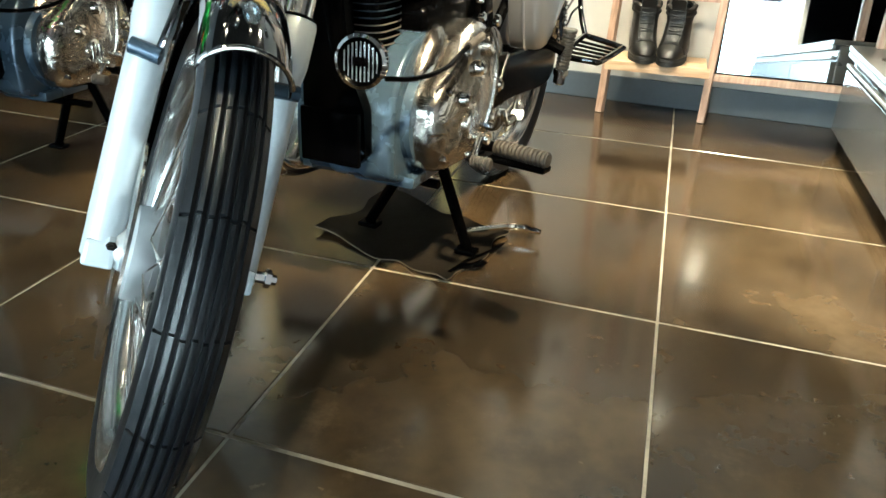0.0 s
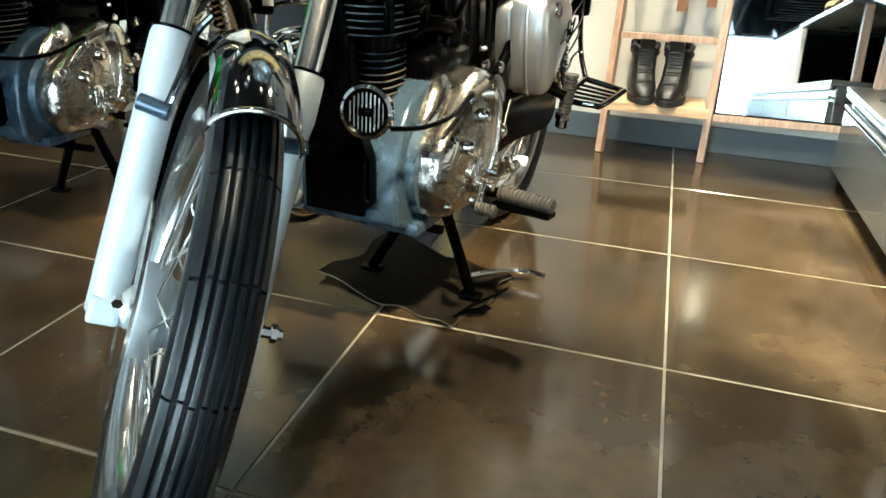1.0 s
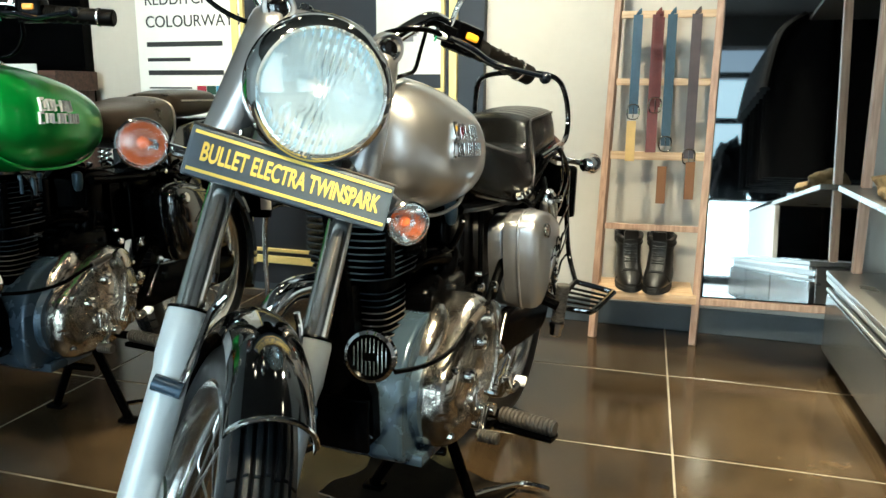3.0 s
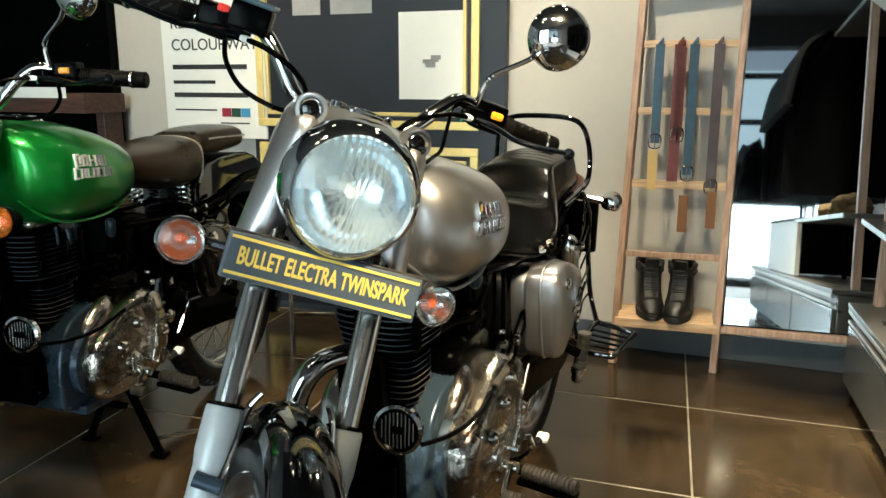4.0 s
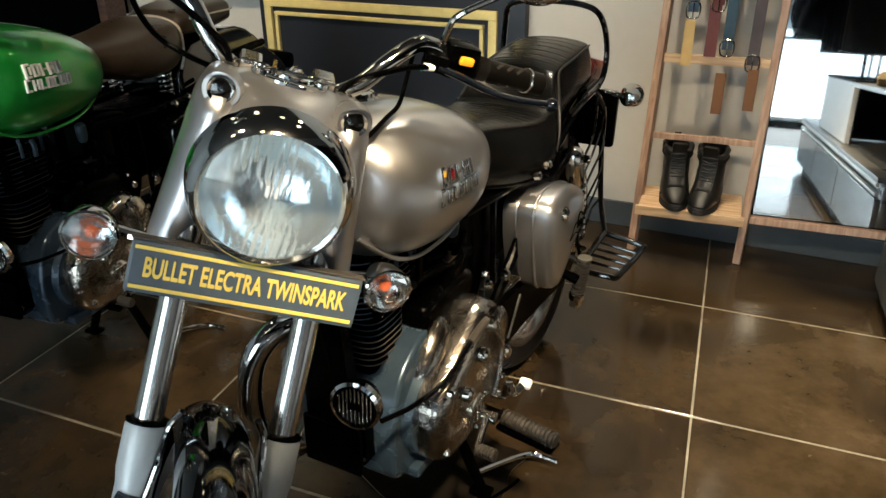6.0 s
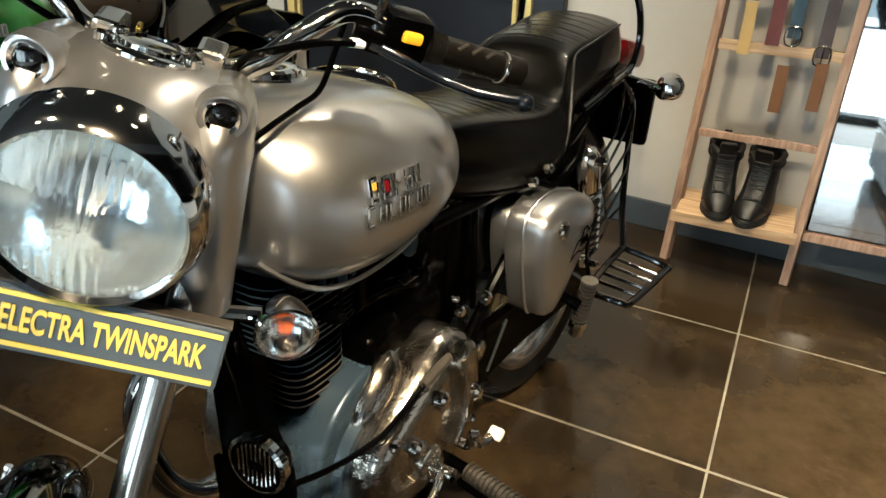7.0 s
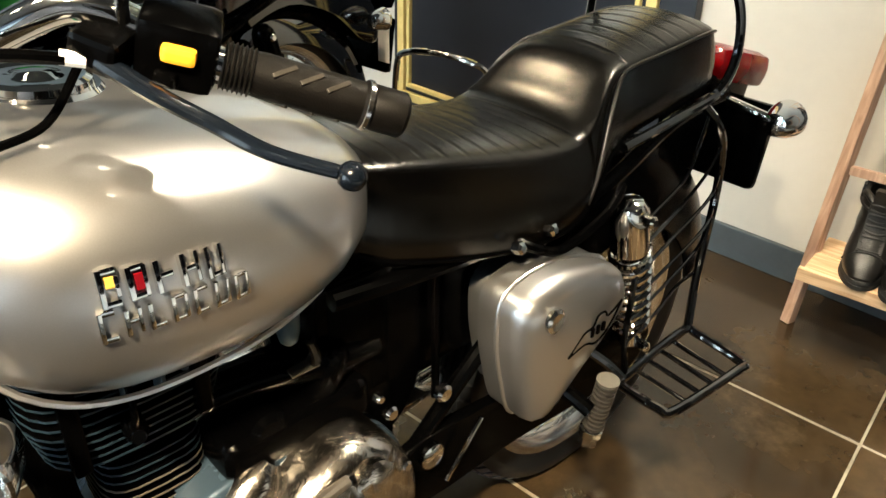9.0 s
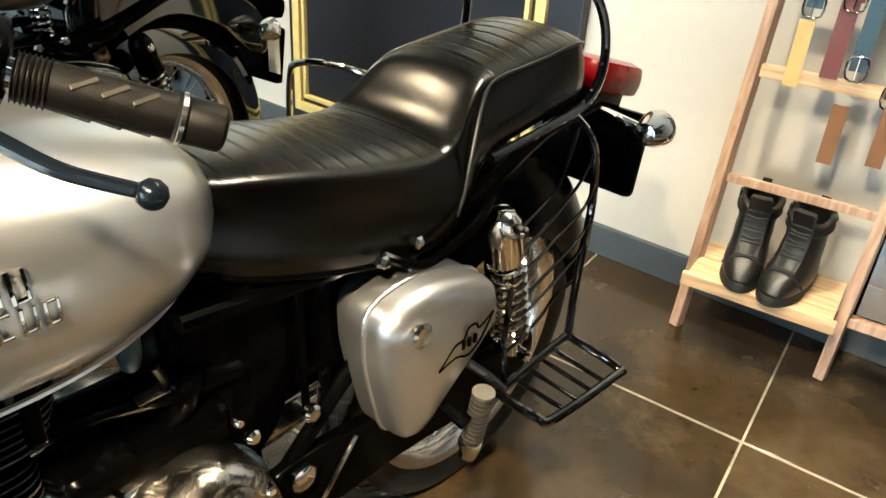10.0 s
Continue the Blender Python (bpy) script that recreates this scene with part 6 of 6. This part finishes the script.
        # black inner panel
        part("side_panel", slab(B(), [(0.62, 0.70), (0.78, 0.69), (0.78, 0.50), (0.72, 0.42), (0.64, 0.46)], 0.04 * s, 0.072 * s, 0.012), SATIN, bike)
        part("panel_post", tube(B(), [(0.088 * s, 0.785, 0.70), (0.088 * s, 0.792, 0.46)], 0.006, 10, 1), SATIN, bike)
        for y, z, r in ((0.767, 0.507, 0.013), (0.678, 0.526, 0.010), (0.75, 0.405, 0.02), (0.66, 0.56, 0.006)):
            part("frame_bolt", lathe(B(), [(r, 0), (r, 0.008), (r * 0.7, 0.012)], (0.125 * s, y, z), (s, 0, 0), 16), CHROME, bike)
        lamp_at, root = ((0.144, 1.547, 0.629), (0.05, 1.53, 0.645)) if classic else ((0.176, 1.512, 0.725), (0.06, 1.47, 0.745))
        indicator(bike, (lamp_at[0] * s, *lamp_at[1:]), (0, 1, 0), Matrix(), True, (root[0] * s, *root[1:]), None, 0.033)
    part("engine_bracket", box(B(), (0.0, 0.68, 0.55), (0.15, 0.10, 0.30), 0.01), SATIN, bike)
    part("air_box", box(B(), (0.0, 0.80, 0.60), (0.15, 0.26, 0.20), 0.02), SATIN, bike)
    part("down_tube", tube(B(), [(0, 0.27, 0.86), (0, 0.30, 0.70), (0, 0.35, 0.40), (0, 0.37, 0.30)], 0.019, 14, 4), SATIN, bike)
    part("top_tube", tube(B(), [(0, 0.26, 0.90), (0, 0.45, 0.80), (0, 0.70, 0.72)], 0.020, 14, 4), SATIN, bike)
    part("chain_case", slab(B(), [(0.72, 0.42), (0.95, 0.41), (1.23, 0.40), (1.30, 0.34), (1.23, 0.28), (0.95, 0.30), (0.72, 0.31)], 0.10, 0.118, 0.006), SATIN, bike)
    part("brake_rod", tube(B(), [(-0.11, 0.70, 0.28), (-0.115, 1.18, 0.30)], 0.004, 8, 1), CHROME, bike)
    part("bright_rod", tube(B(), [(0.135, 0.775, 0.345), (0.135, 0.84, 0.425)], 0.004, 8, 1), CHROME, bike)
    # tail
    low = Vector((0, 0.03, -0.10)) if classic else Vector()
    tl = part("tail_lamp", box(B(), Vector((0, 1.575, 0.770)) + low, (0.118, 0.20, 0.066), 0.026, Matrix.Rotation(radians(-15), 3, "X")), SATIN if classic else RED, bike, "black tail lamp" if classic else "red tail lamp")
    part("lamp_base", box(B(), Vector((0, 1.51, 0.742)) + low, (0.105, 0.20, 0.05), 0.012, Matrix.Rotation(radians(-15), 3, "X")), SATIN, tl)
    part("tail_plate", box(B(), Vector((0, 1.60, 0.625)) + low, (0.23 if not classic else 0.20, 0.010, 0.165), 0.012, Matrix.Rotation(radians(-8), 3, "X")), SATIN, bike, "plain black rear plate")
    if classic:
        panel = [(0.99, 0.80), (1.28, 0.845), (1.46, 0.74), (1.56, 0.66), (1.58, 0.56), (1.52, 0.56), (1.40, 0.66), (1.24, 0.71), (1.08, 0.66), (1.00, 0.58)]
        part("tail_panel", slab(B(), panel, -0.10, 0.10, 0.012, 0.0, 4), BLACK, bike, "gloss black tail panel", sharp=55)
        part("paper_tag", box(B(), (0.085, 1.612, 0.537), (0.045, 0.002, 0.12), 0.0), CREAM, bike, "cream paper tag hanging behind the plate", smooth=False)
        return
    part("grab_rail", tube(B(), [(0.142, 1.08, 0.775), (0.145, 1.20, 0.79), (0.146, 1.30, 0.805), (0.143, 1.345, 0.85), (0.136, 1.345, 0.915), (0.12, 1.325, 0.965), (0.08, 1.315, 0.985), (0, 1.312, 0.99), (-0.08, 1.315, 0.985), (-0.12, 1.325, 0.965), (-0.136, 1.345, 0.915), (-0.143, 1.345, 0.85), (-0.146, 1.30, 0.805), (-0.145, 1.20, 0.79), (-0.142, 1.08, 0.775)], 0.0075, 10, 6), BLACK, bike, "black tube grab rail")
    # side guard with its footrest
    loop = [(0.20, 1.092, 0.385), (0.268, 1.096, 0.380), (0.286, 1.112, 0.379), (0.303, 1.262, 0.388), (0.296, 1.286, 0.390), (0.215, 1.276, 0.408), (0.198, 1.262, 0.410), (0.192, 1.11, 0.388)]
    sg = part("side_guard", tube(B(), loop, 0.008, 10, 4, True), BLACK, bike, "black tube side guard with a barred footrest")
    for k in range(4):
        y = 1.135 + 0.033 * k
        part("footrest_bar", tube(B(), [(0.194, y, 0.390 + 0.004 * k), (0.296, y + 0.004, 0.382 + 0.002 * k)], 0.004, 8, 1), BLACK, sg)
    part("guard_post", tube(B(), [(0.13, 1.30, 0.785), (0.142, 1.36, 0.72), (0.135, 1.40, 0.60), (0.16, 1.345, 0.48), (0.200, 1.272, 0.411)], 0.0075, 10, 6), BLACK, sg)
    post = catmull([(0.13, 1.30, 0.785), (0.142, 1.36, 0.72), (0.135, 1.40, 0.60), (0.16, 1.345, 0.48), (0.200, 1.272, 0.411)], 8)
    for k in range(6):
        z = 0.765 - 0.058 * k
        p = min(post, key=lambda v: abs(v.z - z))
        drop = 0.115 - 0.012 * k
        pts = [p, (0.150, p.y - 0.045, p.z - 0.35 * drop), (0.158, 1.235, p.z - 0.72 * drop), (0.166, 1.13, p.z - drop)]
        part("guard_rod", tube(B(), pts, 0.0030, 8, 6), BLACK, sg)
    part("rod_bar", tube(B(), [(0.160, 1.14, 0.665), (0.168, 1.128, 0.52), (0.172, 1.122, 0.45), (0.192, 1.11, 0.388)], 0.005, 8, 4), BLACK, sg)
    part("guard_stay", tube(B(), [(0.13, 1.05, 0.45), (0.17, 1.08, 0.42), (0.195, 1.10, 0.39)], 0.008, 8, 4), BLACK, sg)


def motorcycle(place, steer, classic, paint, label):
    bike = thing("motorcycle", label, "motorcycle", place, group="motorcycles on display")
    front_end(bike, steer, classic, paint, not classic)
    tank_parts(bike, paint, classic)
    seat_parts(bike, classic)
    engine_parts(bike)
    controls(bike)
    rear_end(bike, classic, paint)
    return bike


motorcycle(pose(-0.66, 1.017, 0, 0, 0, -8), 43.75, False, SILVER, "silver motorcycle with black seat on its centre stand")
motorcycle(pose(-1.637, 1.225, 0, 0, 0, 0), 0, True, GREEN, "green motorcycle with brown leather saddle on its centre stand")

# pieces of the floor last
floor_tiles(floor)
